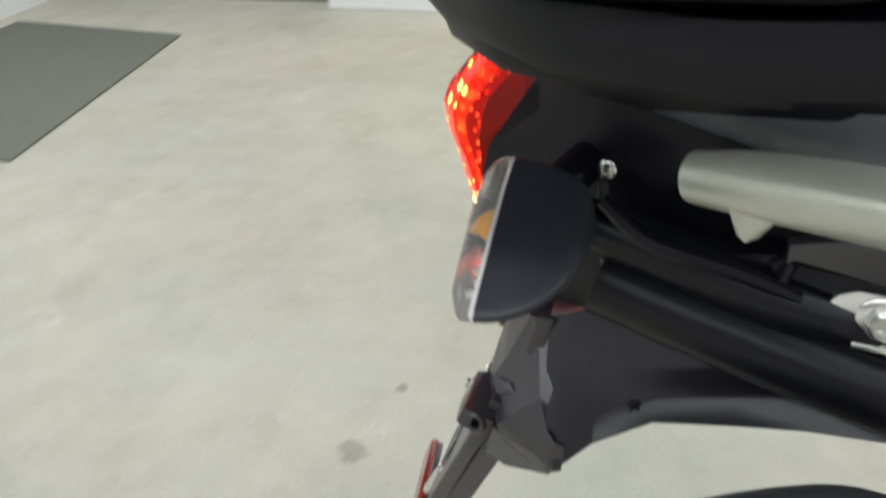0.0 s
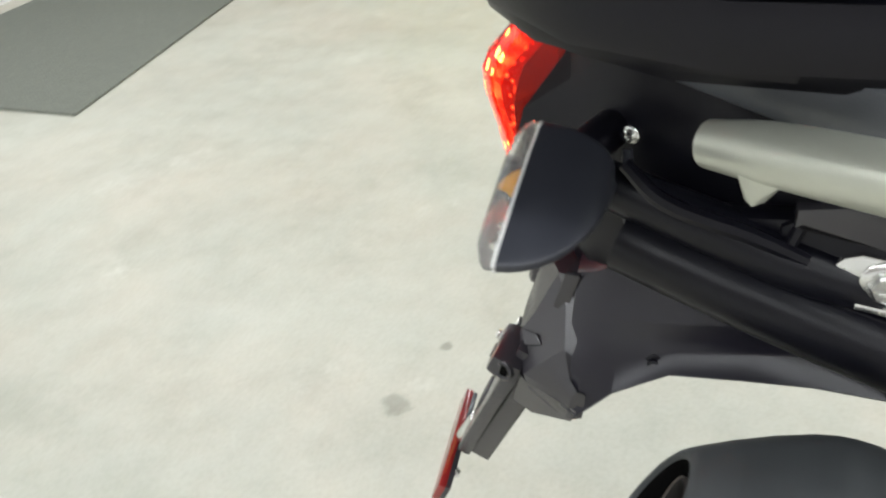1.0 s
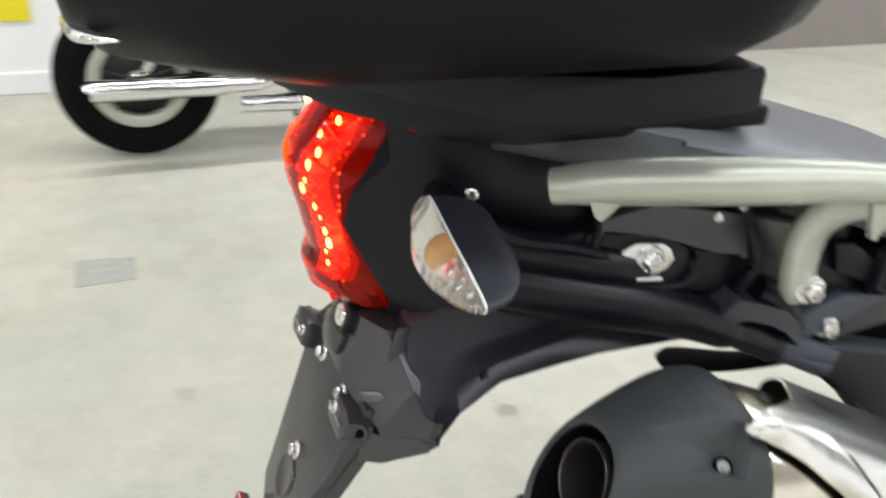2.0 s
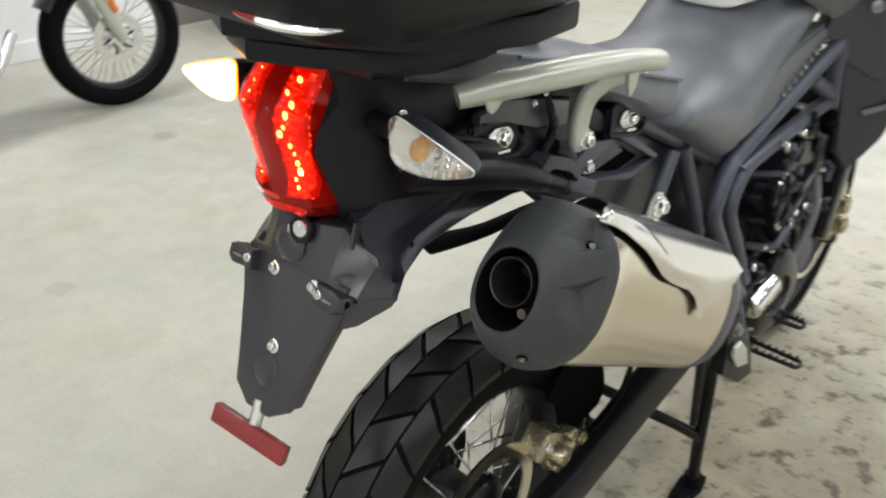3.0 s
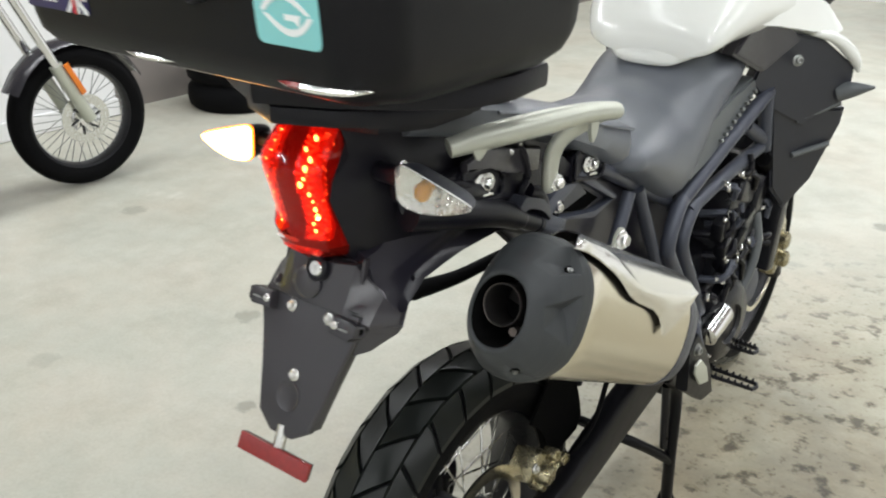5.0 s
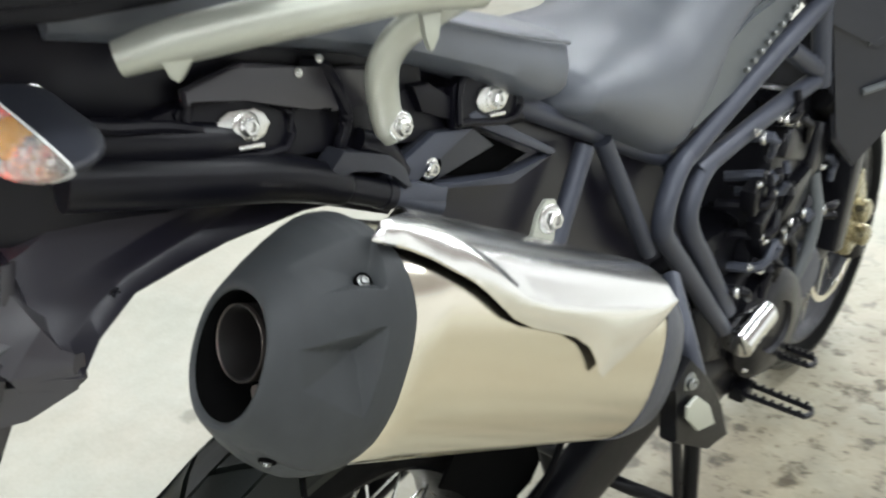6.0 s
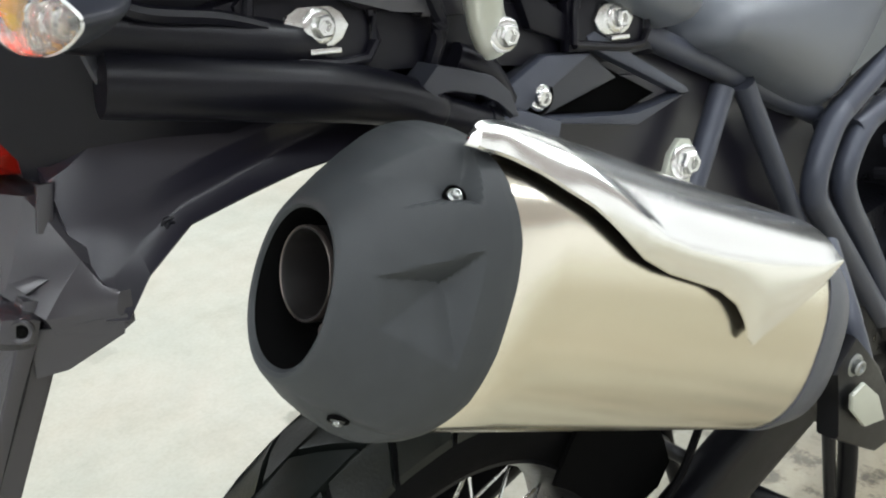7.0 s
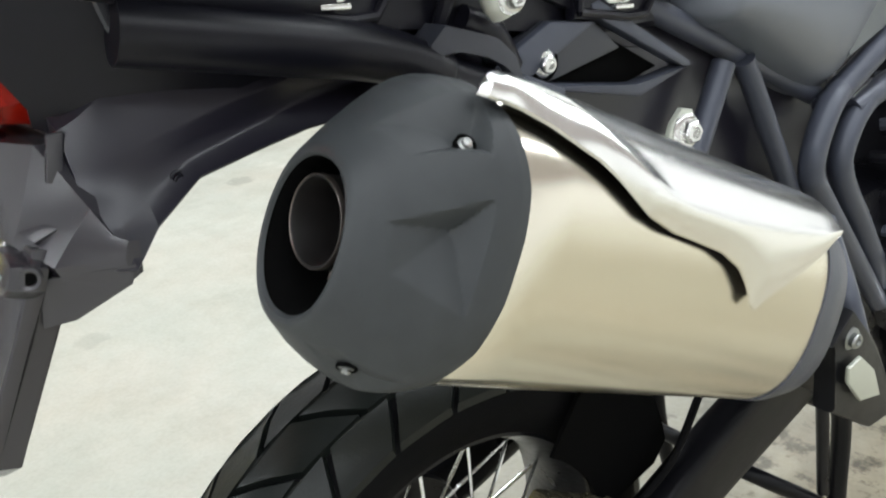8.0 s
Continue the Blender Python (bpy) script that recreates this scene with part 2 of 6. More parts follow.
BRASS = material("caliper_gold", (0.4, 0.36, 0.24), 0.27, 0.9, scale=60, vary=0.25, bump=0.3, bump_scale=200)
RED_LENS = clear("red_lens", (0.85, 0.03, 0.014), 0.04, 0.88)
RED_INNER = lit_speckle("red_reflector")
RED_DEEP = glow("red_backing", (1.0, 0.012, 0.006), 0.07, 0.12)
LED = glow("tail_led", (1.0, 0.6, 0.16), 36.0)
GUIDE = glow("light_guide", (1.0, 0.07, 0.012), 5.0)
CLEAR_LENS = clear("clear_lens", (0.95, 0.95, 0.93), 0.05, 0.88)
REFLECTOR = material("pearl_reflector", (0.85, 0.85, 0.82), 0.13, 0.95, scale=120, vary=0.1, bump=0.7, bump_scale=130)
BULB = material("amber_bulb", (0.95, 0.42, 0.04), 0.25)
LIT_LENS = glow("lit_indicator", (1.0, 0.5, 0.12), 16.0)
LIT_EDGE = glow("lit_rim", (1.0, 0.24, 0.015), 3.0)
RED_REFLECTOR = material("reflector_red", (0.24, 0.016, 0.016), 0.2, scale=120, vary=0.25, coat=0.4)
# near-black: shade of hollows and recesses put into colour; black hugger too
SHADE_BLACK = material("shade_black", (0.003, 0.003, 0.003), 0.95, spec=0.05)
# soot colour for the pipes, and shade painted under the heat shield
SOOT_SHADE = material("soot_and_shade", (0.009, 0.0075, 0.007), 0.55, 0.2, scale=60, vary=0.4)
PIPE_LIP = material("pipe_lip", (0.13, 0.11, 0.1), 0.4, 0.9, scale=80, vary=0.3)
COVER = material("cover_plastic", (0.11, 0.12, 0.125), 0.45, scale=25, vary=0.2, bump=0.08, bump_scale=600)
TEAL = material("teal_sticker", (0.25, 0.62, 0.62), 0.35, scale=15, vary=0.05)
STICKER_WHITE = material("sticker_white", (0.85, 0.87, 0.87), 0.35, vary=0.02)
STICKER_BLUE = material("sticker_blue", (0.025, 0.02, 0.1), 0.35, vary=0.1)
STICKER_RED = material("sticker_red", (0.6, 0.02, 0.03), 0.35, vary=0.1)
AMBER = material("amber_reflector", (0.75, 0.2, 0.02), 0.25, vary=0.1)
STAIN = material("damp_stain", (0.36, 0.36, 0.32), 0.7, scale=40, vary=0.25)
YELLOW = material("yellow_panel", (0.85, 0.7, 0.02), 0.5, vary=0.05)


# ---- mesh helpers ----
def V(*a):
    return Vector(a)


def part(name, bm, mat, parent=None, label="", smooth=True, angle=40):
    """Links a bmesh as one mesh object under a thing or a part."""
    me = bpy.data.meshes.new(name)
    bmesh.ops.recalc_face_normals(bm, faces=bm.faces)
    if smooth:
        lim = radians(angle)
        for fc in bm.faces:
            fc.smooth = True
        for e in bm.edges:
            if len(e.link_faces) == 2 and e.calc_face_angle(0) > lim:
                e.smooth = False
    bm.to_mesh(me)
    bm.free()
    me.materials.append(mat)
    ob = new(name, me)
    if parent:
        ob.parent = parent
    if label:
        ob["label"] = label
    return ob


def thing(name, loc, label, category, group="", kind=""):
    ob = new(name)
    ob.location = loc
    ob.empty_display_size = 0.1
    return tagged(ob, label, category, group, kind)


def put(ob, parent):
    """Parents ob under parent, keeping where it stands."""
    ob.parent = parent
    ob.matrix_parent_inverse = parent.matrix_basis.inverted()
    return ob


def spline(pts, n=8):
    """A smooth line through points (Catmull-Rom); each point may carry a radius as its fourth number."""
    p = [np.array(q, float) for q in pts]
    p = [2 * p[0] - p[1], *p, 2 * p[-1] - p[-2]]
    out = []
    for i in range(1, len(p) - 2):
        for k in range(n):
            t = k / n
            a, b, c, d = p[i - 1 : i + 3]
            out.append(0.5 * (2 * b + (c - a) * t + (2 * a - 5 * b + 4 * c - d) * t * t + (3 * b - a - 3 * c + d) * t**3))
    return [*out, p[-2]]


def tube_into(bm, pts, r, seg=12, n=6, flat=1.0, up=(0, 0, 1), cap=True):
    """Sweeps a round or flattened section along a smooth line."""
    line = spline(pts, n) if n > 1 else [np.array(q, float) for q in pts]
    rings = []
    for i, q in enumerate(line):
        a, b = line[max(0, i - 1)], line[min(len(line) - 1, i + 1)]
        d = Vector(b[:3] - a[:3]).normalized()
        s = d.cross(Vector(up))
        s = s.normalized() if s.length > 1e-3 else Vector((1, 0, 0))
        u = s.cross(d)
        rad = q[3] if len(q) > 3 else r
        c = Vector(q[:3])
        rings.append([bm.verts.new(c + s * math.cos(t) * rad + u * math.sin(t) * rad * flat) for t in [2 * math.pi * k / seg for k in range(seg)]])
    bridge(bm, rings, cap)
    return bm


def bridge(bm, rings, cap=True, closed=True):
    for a, b in zip(rings, rings[1:]):
        m = len(a)
        for k in range(m if closed else m - 1):
            bm.faces.new((a[k], a[(k + 1) % m], b[(k + 1) % m], b[k]))
    if cap:
        bm.faces.new(rings[0][::-1])
        bm.faces.new(rings[-1])


def tube(pts, r, **kw):
    return tube_into(bmesh.new(), pts, r, **kw)


def box_into(bm, size, m, bevel=0.004, segs=2):
    made = bmesh.ops.create_cube(bm, size=1.0, matrix=m @ Matrix.Diagonal((*size, 1)))
    if bevel:
        edges = list({e for v in made["verts"] for e in v.link_edges})
        bmesh.ops.bevel(bm, geom=edges, offset=bevel, segments=segs, affect="EDGES", profile=0.6)
    return bm


def box(size, m, bevel=0.004, segs=2):
    return box_into(bmesh.new(), size, m, bevel, segs)


def at(x, y, z, rx=0, ry=0, rz=0):
    return pose(x, y, z, rx, ry, rz)


def basis(origin, x, z):
    """A pose whose x axis runs along x and whose z axis leans to z."""
    x = Vector(x).normalized()
    y = Vector(z).cross(x).normalized()
    z = x.cross(y)
    m = Matrix((x, y, z)).transposed().to_4x4()
    m.translation = origin
    return m


def prism_into(bm, outline, thick, m, bevel=0.003, segs=2):
    """A plate: an outline in its own xy plane, thickened both ways along its z."""
    lo = [bm.verts.new(m @ Vector((x, y, -thick / 2))) for x, y in outline]
    hi = [bm.verts.new(m @ Vector((x, y, thick / 2))) for x, y in outline]
    faces = [bm.faces.new(lo[::-1]), bm.faces.new(hi)]
    k = len(outline)
    faces += [bm.faces.new((lo[i], lo[(i + 1) % k], hi[(i + 1) % k], hi[i])) for i in range(k)]
    if bevel:
        edges = list({e for f in faces[:2] for e in f.edges})
        bmesh.ops.bevel(bm, geom=edges, offset=bevel, segments=segs, affect="EDGES", profile=0.6)
    return bm


def prism(outline, thick, m, bevel=0.003, segs=2):
    return prism_into(bmesh.new(), outline, thick, m, bevel, segs)


def side_plate(yz, x, thick, bevel=0.003):
    """A plate parallel to the machine's middle plane, from an outline in y and z."""
    return prism(yz, thick, Matrix(((0, 0, 1, x), (1, 0, 0, 0), (0, 1, 0, 0), (0, 0, 0, 1))), bevel)


def lathe_into(bm, prof, m, seg=32, cap=True):
    """Turns a profile of (radius, height) round the z axis of m."""
    rings = [[bm.verts.new(m @ Vector((r * math.cos(2 * math.pi * k / seg), r * math.sin(2 * math.pi * k / seg), h))) for k in range(seg)] for r, h in prof]
    bridge(bm, rings, cap)
    return bm


def lathe(prof, m, seg=32, cap=True):
    return lathe_into(bmesh.new(), prof, m, seg, cap)


def facing(origin, way):
    """A pose at origin whose z axis points along way."""
    m = Vector(way).to_track_quat("Z", "Y").to_matrix().to_4x4()
    m.translation = origin
    return m


def bolt_into(bm, origin, way, r=0.008, hexa=True):
    """A flanged bolt head with a dished face."""
    m = facing(origin, way)
    lathe_into(bm, [(r * 1.5, -0.002), (r * 1.5, r * 0.15), (r * 1.3, r * 0.3), (r, r * 0.35)], m, 20)
    prof = [(r, r * 0.3), (r, r * 0.95), (r * 0.8, r * 1.15), (r * 0.55, r * 1.15), (r * 0.45, r * 0.8)]
    lathe_into(bm, prof, m, 6 if hexa else 16)
    return bm


def bolt(parent, origin, way, r=0.008, hexa=True, name="bolt", mat=None, label=""):
    return part(name, bolt_into(bmesh.new(), origin, way, r, hexa), mat or BOLT, parent, label, angle=30)


def oval(bm, c, r, u, a, b, e=2.4, seg=48, fn=None):
    """A ring of verts on a rounded oval."""
    ring = []
    for k in range(seg):
        t = 2 * math.pi * k / seg
        co, si = math.cos(t), math.sin(t)
        x = math.copysign(abs(co) ** (2 / e), co) * a
        y = math.copysign(abs(si) ** (2 / e), si) * b
        s = fn(t) if fn else 1.0
        ring.append(bm.verts.new(c + r * x * s + u * y * s))
    return ring


# ---- the room ----
WX0, WX1, WY0, WY1, WH = -3.98, 3.6, -4.05, 10.5, 3.0


def slab(name, x0, x1, y0, y1, z0, z1, mat, label, category="wall", bevel=0.0):
    ob = part(name, box((x1 - x0, y1 - y0, z1 - z0), at((x0 + x1) / 2, (y0 + y1) / 2, (z0 + z1) / 2), bevel), mat, smooth=False)
    return tagged(ob, label, category, kind="structure")


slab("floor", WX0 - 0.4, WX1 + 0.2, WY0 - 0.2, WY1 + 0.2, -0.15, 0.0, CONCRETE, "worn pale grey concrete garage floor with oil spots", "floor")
slab("ceiling", WX0 - 0.4, WX1 + 0.2, WY0 - 0.2, WY1 + 0.2, WH, WH + 0.1, CEILING, "plain off-white ceiling slab of the garage", "ceiling")
slab("wall_west", WX0 - 0.4, WX0 - 0.12, WY0, WY1, 0, WH, BROWN_WALL, "matt taupe painted wall of the garage")
slab("wall_south", WX0 - 0.12, WX1, WY0 - 0.2, WY0, 0, WH, WHITE_WALL, "white painted wall beside the carpet")
slab("wall_east", WX1, WX1 + 0.2, WY0, WY1, 0, WH, BROWN_WALL, "matt taupe wall closing the garage")
slab("wall_north", WX0 - 0.12, WX1, WY1, WY1 + 0.2, 0, WH, WHITE_WALL, "pale far wall of the garage")

# white boarded partition standing before the taupe wall, with a proud base strip
slab("wall_panel", WX0 - 0.12, WX0 - 0.02, -2.2, 2.05, 0.11, 1.1, WHITE_WALL, "white boarded panel along the taupe wall")
# unseen panel, added so that the silencer reflects a bright band
slab("bounce_panel_east", WX1 - 0.1, WX1, WY0, WY1, 0.0, 1.25, WHITE_WALL, "unseen white panel added to brighten reflections on the silencer")
slab("baseboard", WX0 - 0.12, WX0, -2.21, 2.06, 0.0, 0.11, WHITE_WALL, "white base strip of the boarded panel", "baseboard", 0.01)


board = part("notice_board", box((0.012, 1.43, 0.62), at(WX0 - 0.013, -1.475, 0.665), 0.003), YELLOW)
tagged(board, "plain yellow board fixed to the white panel", "board")


def carpet():
    bm = bmesh.new()
    prism_into(bm, [(-1.88, -2.62), (-3.4, -2.8), (-3.5, -3.9), (-1.8, -3.9)], 0.012, at(0, 0, 0.006), 0.004)
    return tagged(part("carpet", bm, CARPET), "dark grey ribbed carpet lying on concrete", "carpet")


carpet()


def flat_stain(name, outline, label):
    ob = part(name, prism(outline, 0.003, at(0, 0, 0.0008), 0), STAIN, smooth=False)
    return tagged(ob, label, "stain", kind="structure")


flat_stain("floor_patch", [(-2.12, -0.61), (-2.1, -0.43), (-1.95, -0.43), (-1.94, -0.61)], "small rectangular damp patch in the concrete")

# ---- the touring motorcycle ----
bike = thing("motorcycle", (0, 0, 0), "black and white adventure touring motorcycle on its centre stand", "motorcycle")

# silencer
SEAM, TAIL_END = V(0.217, -0.077, 0.929), V(0.227, 0.292, 0.736)
AXIS = (TAIL_END - SEAM).normalized()
OUT = AXIS.cross(V(0, 0, 1)).normalized()
UPW = OUT.cross(AXIS)
SA, SB = 0.069, 0.095


def silencer():
    def lean(deg):
        """How far the seam of the cap runs forward, round the section."""
        deg = deg - 360 if deg > 180 else deg
        deg = 180 - deg if deg > 90 else -180 - deg if deg < -90 else deg
        return float(np.interp(deg, [-90, -70, -45, -30, -10, 5, 20, 34, 48, 58, 70, 90], [-0.012, -0.01, -0.004, 0.004, 0.008, 0.008, 0.005, -0.002, -0.008, -0.0125, -0.017, -0.02]))

    def tilt(deg, part_of):
        """Shift of a point of the leaning seam."""
        far = lean(deg)
        return AXIS * far * part_of - UPW * max(0.0, -far) * 0.3 * part_of * (1 if 0 < deg < 180 else 0)

    bm = bmesh.new()
    rings = []
    for s, k, part_of in ((-0.01, 0.75, 1.0), (-0.005, 0.98, 1.0), (0.0, 1.0, 1.0), (0.12, 1.0, 0.0), (0.35, 1.0, 0.0), (0.65, 1.0, 0.0), (0.95, 1.0, 0.0), (1.0, 1.0, 0.0)):
        ring = oval(bm, SEAM.lerp(TAIL_END, s), OUT, UPW, SA * k, SB * k, 2.5, 96)
        for q, v in enumerate(ring):
            v.co += tilt(360 * q / 96, part_of)
        rings.append(ring)
    rings.append(oval(bm, TAIL_END + AXIS * 0.006, OUT, UPW, SA * 0.97, SB * 0.97, 2.5, 96))
    bridge(bm, rings)
    body = part("silencer", bm, STEEL, bike, "brushed stainless steel silencer body")
    # dark front band and cone
    bm = bmesh.new()
    rings = []
    for d, k in ((-0.004, 1.012), (0.012, 1.012), (0.05, 0.93), (0.1, 0.6), (0.14, 0.36)):
        rings.append(oval(bm, TAIL_END + AXIS * d + UPW * (-0.01 * max(0, d - 0.03) * 10), OUT, UPW, SA * k, SB * k, 2.5, 48))
    bridge(bm, rings)
    part("front_cone", bm, FRAME, body, "dark grey painted front cone")
    # end cap
    rim = V(0.212, -0.164, 0.955)
    bm = bmesh.new()
    rings = []
    stops = [(-0.03, 1.02, 1.02), (-0.015, 1.045, 1.04), (0.06, 1.05, 1.045), (0.2, 1.03, 1.035), (0.3, 1.005, 1.015), (0.42, 0.97, 0.965), (0.6, 0.885, 0.86), (0.78, 0.775, 0.735), (0.9, 0.69, 0.635), (0.96, 0.64, 0.585), (0.985, 0.615, 0.56), (1.0, 0.585, 0.53), (0.995, 0.56, 0.5), (0.97, 0.545, 0.48)]
    prof = []
    for (s0, a0, c0), (s1, a1, c1) in zip(stops, stops[1:]):
        k = max(1, round(abs(s1 - s0) / 0.014))
        prof += [(s0 + (s1 - s0) * t / k, a0 + (a1 - a0) * t / k, c0 + (c1 - c0) * t / k) for t in range(k)]
    prof.append(stops[-1])
    base = SEAM

    def facets(s, deg, corners, deep, depth):
        """Depth inside a creased hollow: planes from its straight edges down to its deepest point."""
        level = 1.0
        for k, (s0, d0) in enumerate(corners):
            s1, d1 = corners[(k + 1) % len(corners)]
            here = (s1 - s0) * (deg - d0) - (d1 - d0) * (s - s0)
            there = (s1 - s0) * (deep[1] - d0) - (d1 - d0) * (deep[0] - s0)
            level = min(level, here / there)
        return max(0.0, level) * depth

    def hollow(s, deg):
        """The arrow-shaped hollow of the flank and the pockets of the two screws."""
        return max(facets(s, deg, ((0.84, 15), (0.24, 18), (0.24, -15), (0.76, -5)), (0.38, 9), 0.24),
                   facets(s, deg, ((0.81, 75), (0.11, 67), (0.23, 34), (0.69, 44)), (0.25, 45), 0.17),
                   facets(s, deg, ((0.9, -68), (0.36, -80), (0.2, -50), (0.78, -52)), (0.5, -63), 0.06))

    for s, ka, kb in prof:
        c = base.lerp(rim, s)

        def dent(t, s=s):
            deg = math.degrees(t)
            return 1.0 - hollow(s, deg - 360 if deg > 180 else deg)

        ring = oval(bm, c, OUT, UPW, SA * ka, SB * kb, 2.5 - 0.35 * s, 300, dent)
        for k, v in enumerate(ring):
            v.co += tilt(360 * k / 300, min(1.0, 1.0 - s))
        rings.append(ring)
    bridge(bm, rings, cap=False)
    part("end_cap", bm, CAP, body, "dark grey moulded plastic end cap", angle=30)
    # hollow, its shade put into the near-black colour, and inner outlet pipe
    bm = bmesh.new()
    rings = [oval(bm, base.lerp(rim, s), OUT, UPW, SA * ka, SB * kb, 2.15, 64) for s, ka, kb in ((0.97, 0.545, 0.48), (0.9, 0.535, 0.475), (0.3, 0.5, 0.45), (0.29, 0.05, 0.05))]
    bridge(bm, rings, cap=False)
    part("cap_hollow", bm, SHADE_BLACK, body)
    bm = bmesh.new()
    p0, p1 = base.lerp(rim, 0.3) - OUT * 0.003 + UPW * 0.004, base.lerp(rim, 0.9) - OUT * 0.002 + UPW * 0.007
    m = facing(p0, p1 - p0)
    ln = (p1 - p0).length
    lathe_into(bm, [(0.0275, 0), (0.0275, ln - 0.002), (0.027, ln), (0.0257, ln), (0.0247, ln - 0.003), (0.0245, 0.0), (0.002, 0.0)], m, 40, cap=False)
    part("outlet_pipe", bm, SOOT_SHADE, body, "sooty steel outlet pipe")
    bm = lathe([(0.0277, ln - 0.003), (0.0277, ln), (0.0272, ln + 0.0006), (0.0266, ln), (0.0266, ln - 0.001), (0.0277, ln - 0.003)], m, 40, False)
    part("pipe_lip", bm, PIPE_LIP, body, "worn pipe lip")
    # strap that holds the pipe inside the cap
    lug = [base.lerp(rim, q) + OUT * 0.02 - UPW * 0.022 for q in (0.4, 0.82)]
    part("pipe_strap", tube(lug, 0.006, seg=10, n=1), PIPE_LIP, body, "worn pipe strap")
    # heat shield over the upper half
    def edge(s):
        stops = [(-0.08, 57.5), (-0.074, 54.5), (-0.06, 53), (-0.01, 52), (0.05, 48.5), (0.11, 43), (0.16, 39), (0.2, 34), (0.25, 27), (0.29, 22), (0.36, 18.5), (0.43, 17.5), (0.52, 16), (0.59, 11.5), (0.63, 6), (0.66, 1), (0.68, 0), (0.79, 11.5), (0.92, 28), (1.0, 40)]
        return float(np.interp(s, [a for a, _ in stops], [b for _, b in stops]))

    def crest(s):
        """Where the rolled lip of the shield ends and its top begins."""
        stops = [(-0.08, 58.5), (-0.06, 61), (0.04, 66), (0.09, 65), (0.14, 56), (0.19, 46.5), (0.25, 38), (0.32, 30.5), (0.4, 28.5), (0.52, 28.5), (0.7, 32), (0.9, 37), (1.0, 44)]
        return float(np.interp(s, [a for a, _ in stops], [b for _, b in stops]))

    def reach(s):
        """How far the shield wraps over the top."""
        return float(np.interp(s, [-0.08, -0.074, -0.06, 0.0, 0.06, 0.12, 0.18, 0.26], [59.5, 62, 66, 74, 83, 98, 125, 155]))

    outer, inner = [], []
    bm, under_mesh = bmesh.new(), bmesh.new()
    e = 2.5
    for i in range(109):
        s = -0.08 + 1.08 * i / 108
        c = SEAM.lerp(TAIL_END, s * 0.985)
        ro, ri = [], []
        lo, mid, hi = edge(s), crest(s), reach(s)
        for j in range(29):
            if j <= 12:
                f = j / 12
                deg, lift = lo + (mid - lo) * f, 0.0092 + 0.0068 * math.sin(math.pi / 2 * f)
            else:
                f = (j - 12) / 16
                deg, lift = mid + (hi - mid) * f ** 1.3, 0.016 - 0.003 * min(1.0, f * 8)
            t = radians(deg)
            co, si = math.cos(t), math.sin(t)
            x = math.copysign(abs(co) ** (2 / e), co)
            y = math.copysign(abs(si) ** (2 / e), si)
            lift *= float(np.interp(s, [-0.08, -0.07, -0.04], [0.5, 0.85, 1.0]))
            ro.append(c + OUT * x * (SA + lift) + UPW * y * (SB + lift))
            ri.append(c + OUT * x * (SA + lift - 0.0022) + UPW * y * (SB + lift - 0.0022))
        outer.append(ro)
        inner.append(ri)
    grid = [[bm.verts.new(p) for p in r] for r in outer]
    back_grid = [[under_mesh.verts.new(p) for p in r] for r in inner]
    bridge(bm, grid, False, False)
    bridge(under_mesh, [r[::-1] for r in back_grid], False, False)
    # thickness round the rim
    rimmed = [[bm.verts.new(p) for p in line] for line in ([r[0] for r in inner], [r[-1] for r in inner], inner[0], inner[-1])]
    for line, twin in zip(([r[0] for r in grid], [r[-1] for r in grid], grid[0], grid[-1]), rimmed):
        for k in range(len(line) - 1):
            bm.faces.new((line[k], line[k + 1], twin[k + 1], twin[k]))
    shield = part("heat_shield", bm, SHIELD, body, "polished steel heat shield with a swept edge", angle=24)
    # the shade of the gap is put into this dark sheet
    part("shaded_underside", under_mesh, SOOT_SHADE, shield, "dark underside with the gap's shade in its colour")
    # fixing screws, each in its pocket
    def on_cap(s, deg):
        ka = float(np.interp(s, [q[0] for q in stops], [q[1] for q in stops]))
        kb = float(np.interp(s, [q[0] for q in stops], [q[2] for q in stops]))
        e, t, k = 2.5 - 0.35 * s, radians(deg), 1.0 - hollow(s, deg)
        x, y = math.cos(t), math.sin(t)
        return base.lerp(rim, s) + tilt(deg, 1 - s) + OUT * abs(x) ** (2 / e) * SA * ka * k + UPW * math.copysign(abs(y) ** (2 / e), y) * SB * kb * k

    for s, deg in ((0.31, 44), (0.57, -64)):
        p = on_cap(s, deg)
        n = (OUT * math.cos(radians(deg)) + UPW * math.sin(radians(deg)) - AXIS * 0.3).normalized()
        p += n * (0.0034 if deg > 0 else 0.0012)
        # near-black disc round the screw; the pocket's shade is its colour
        part("screw_well", lathe([(0.0066, -0.006), (0.0066, 0.0006), (0.0056, 0.001), (0.0054, -0.001)], facing(p, n), 20), SHADE_BLACK, body)
        bolt(body, p - n * 0.0004, n, 0.0031, False, "screw", DULL_ZINC)
    # hanger with its bolt
    bm = bmesh.new()
    prism_into(bm, [(-0.022, -0.03), (0.02, -0.03), (0.018, 0.012), (0.008, 0.024), (-0.008, 0.024), (-0.018, 0.01)], 0.006, basis(V(0.178, 0.243, 0.9), (0, 1, -0.3), (1, 0, 0)), 0.002)
    part("hanger", bm, SILVER, body, "cast silver hanger lug")
    bolt(body, V(0.184, 0.243, 0.905), V(1, -0.15, 0.1), 0.0105)


silencer()

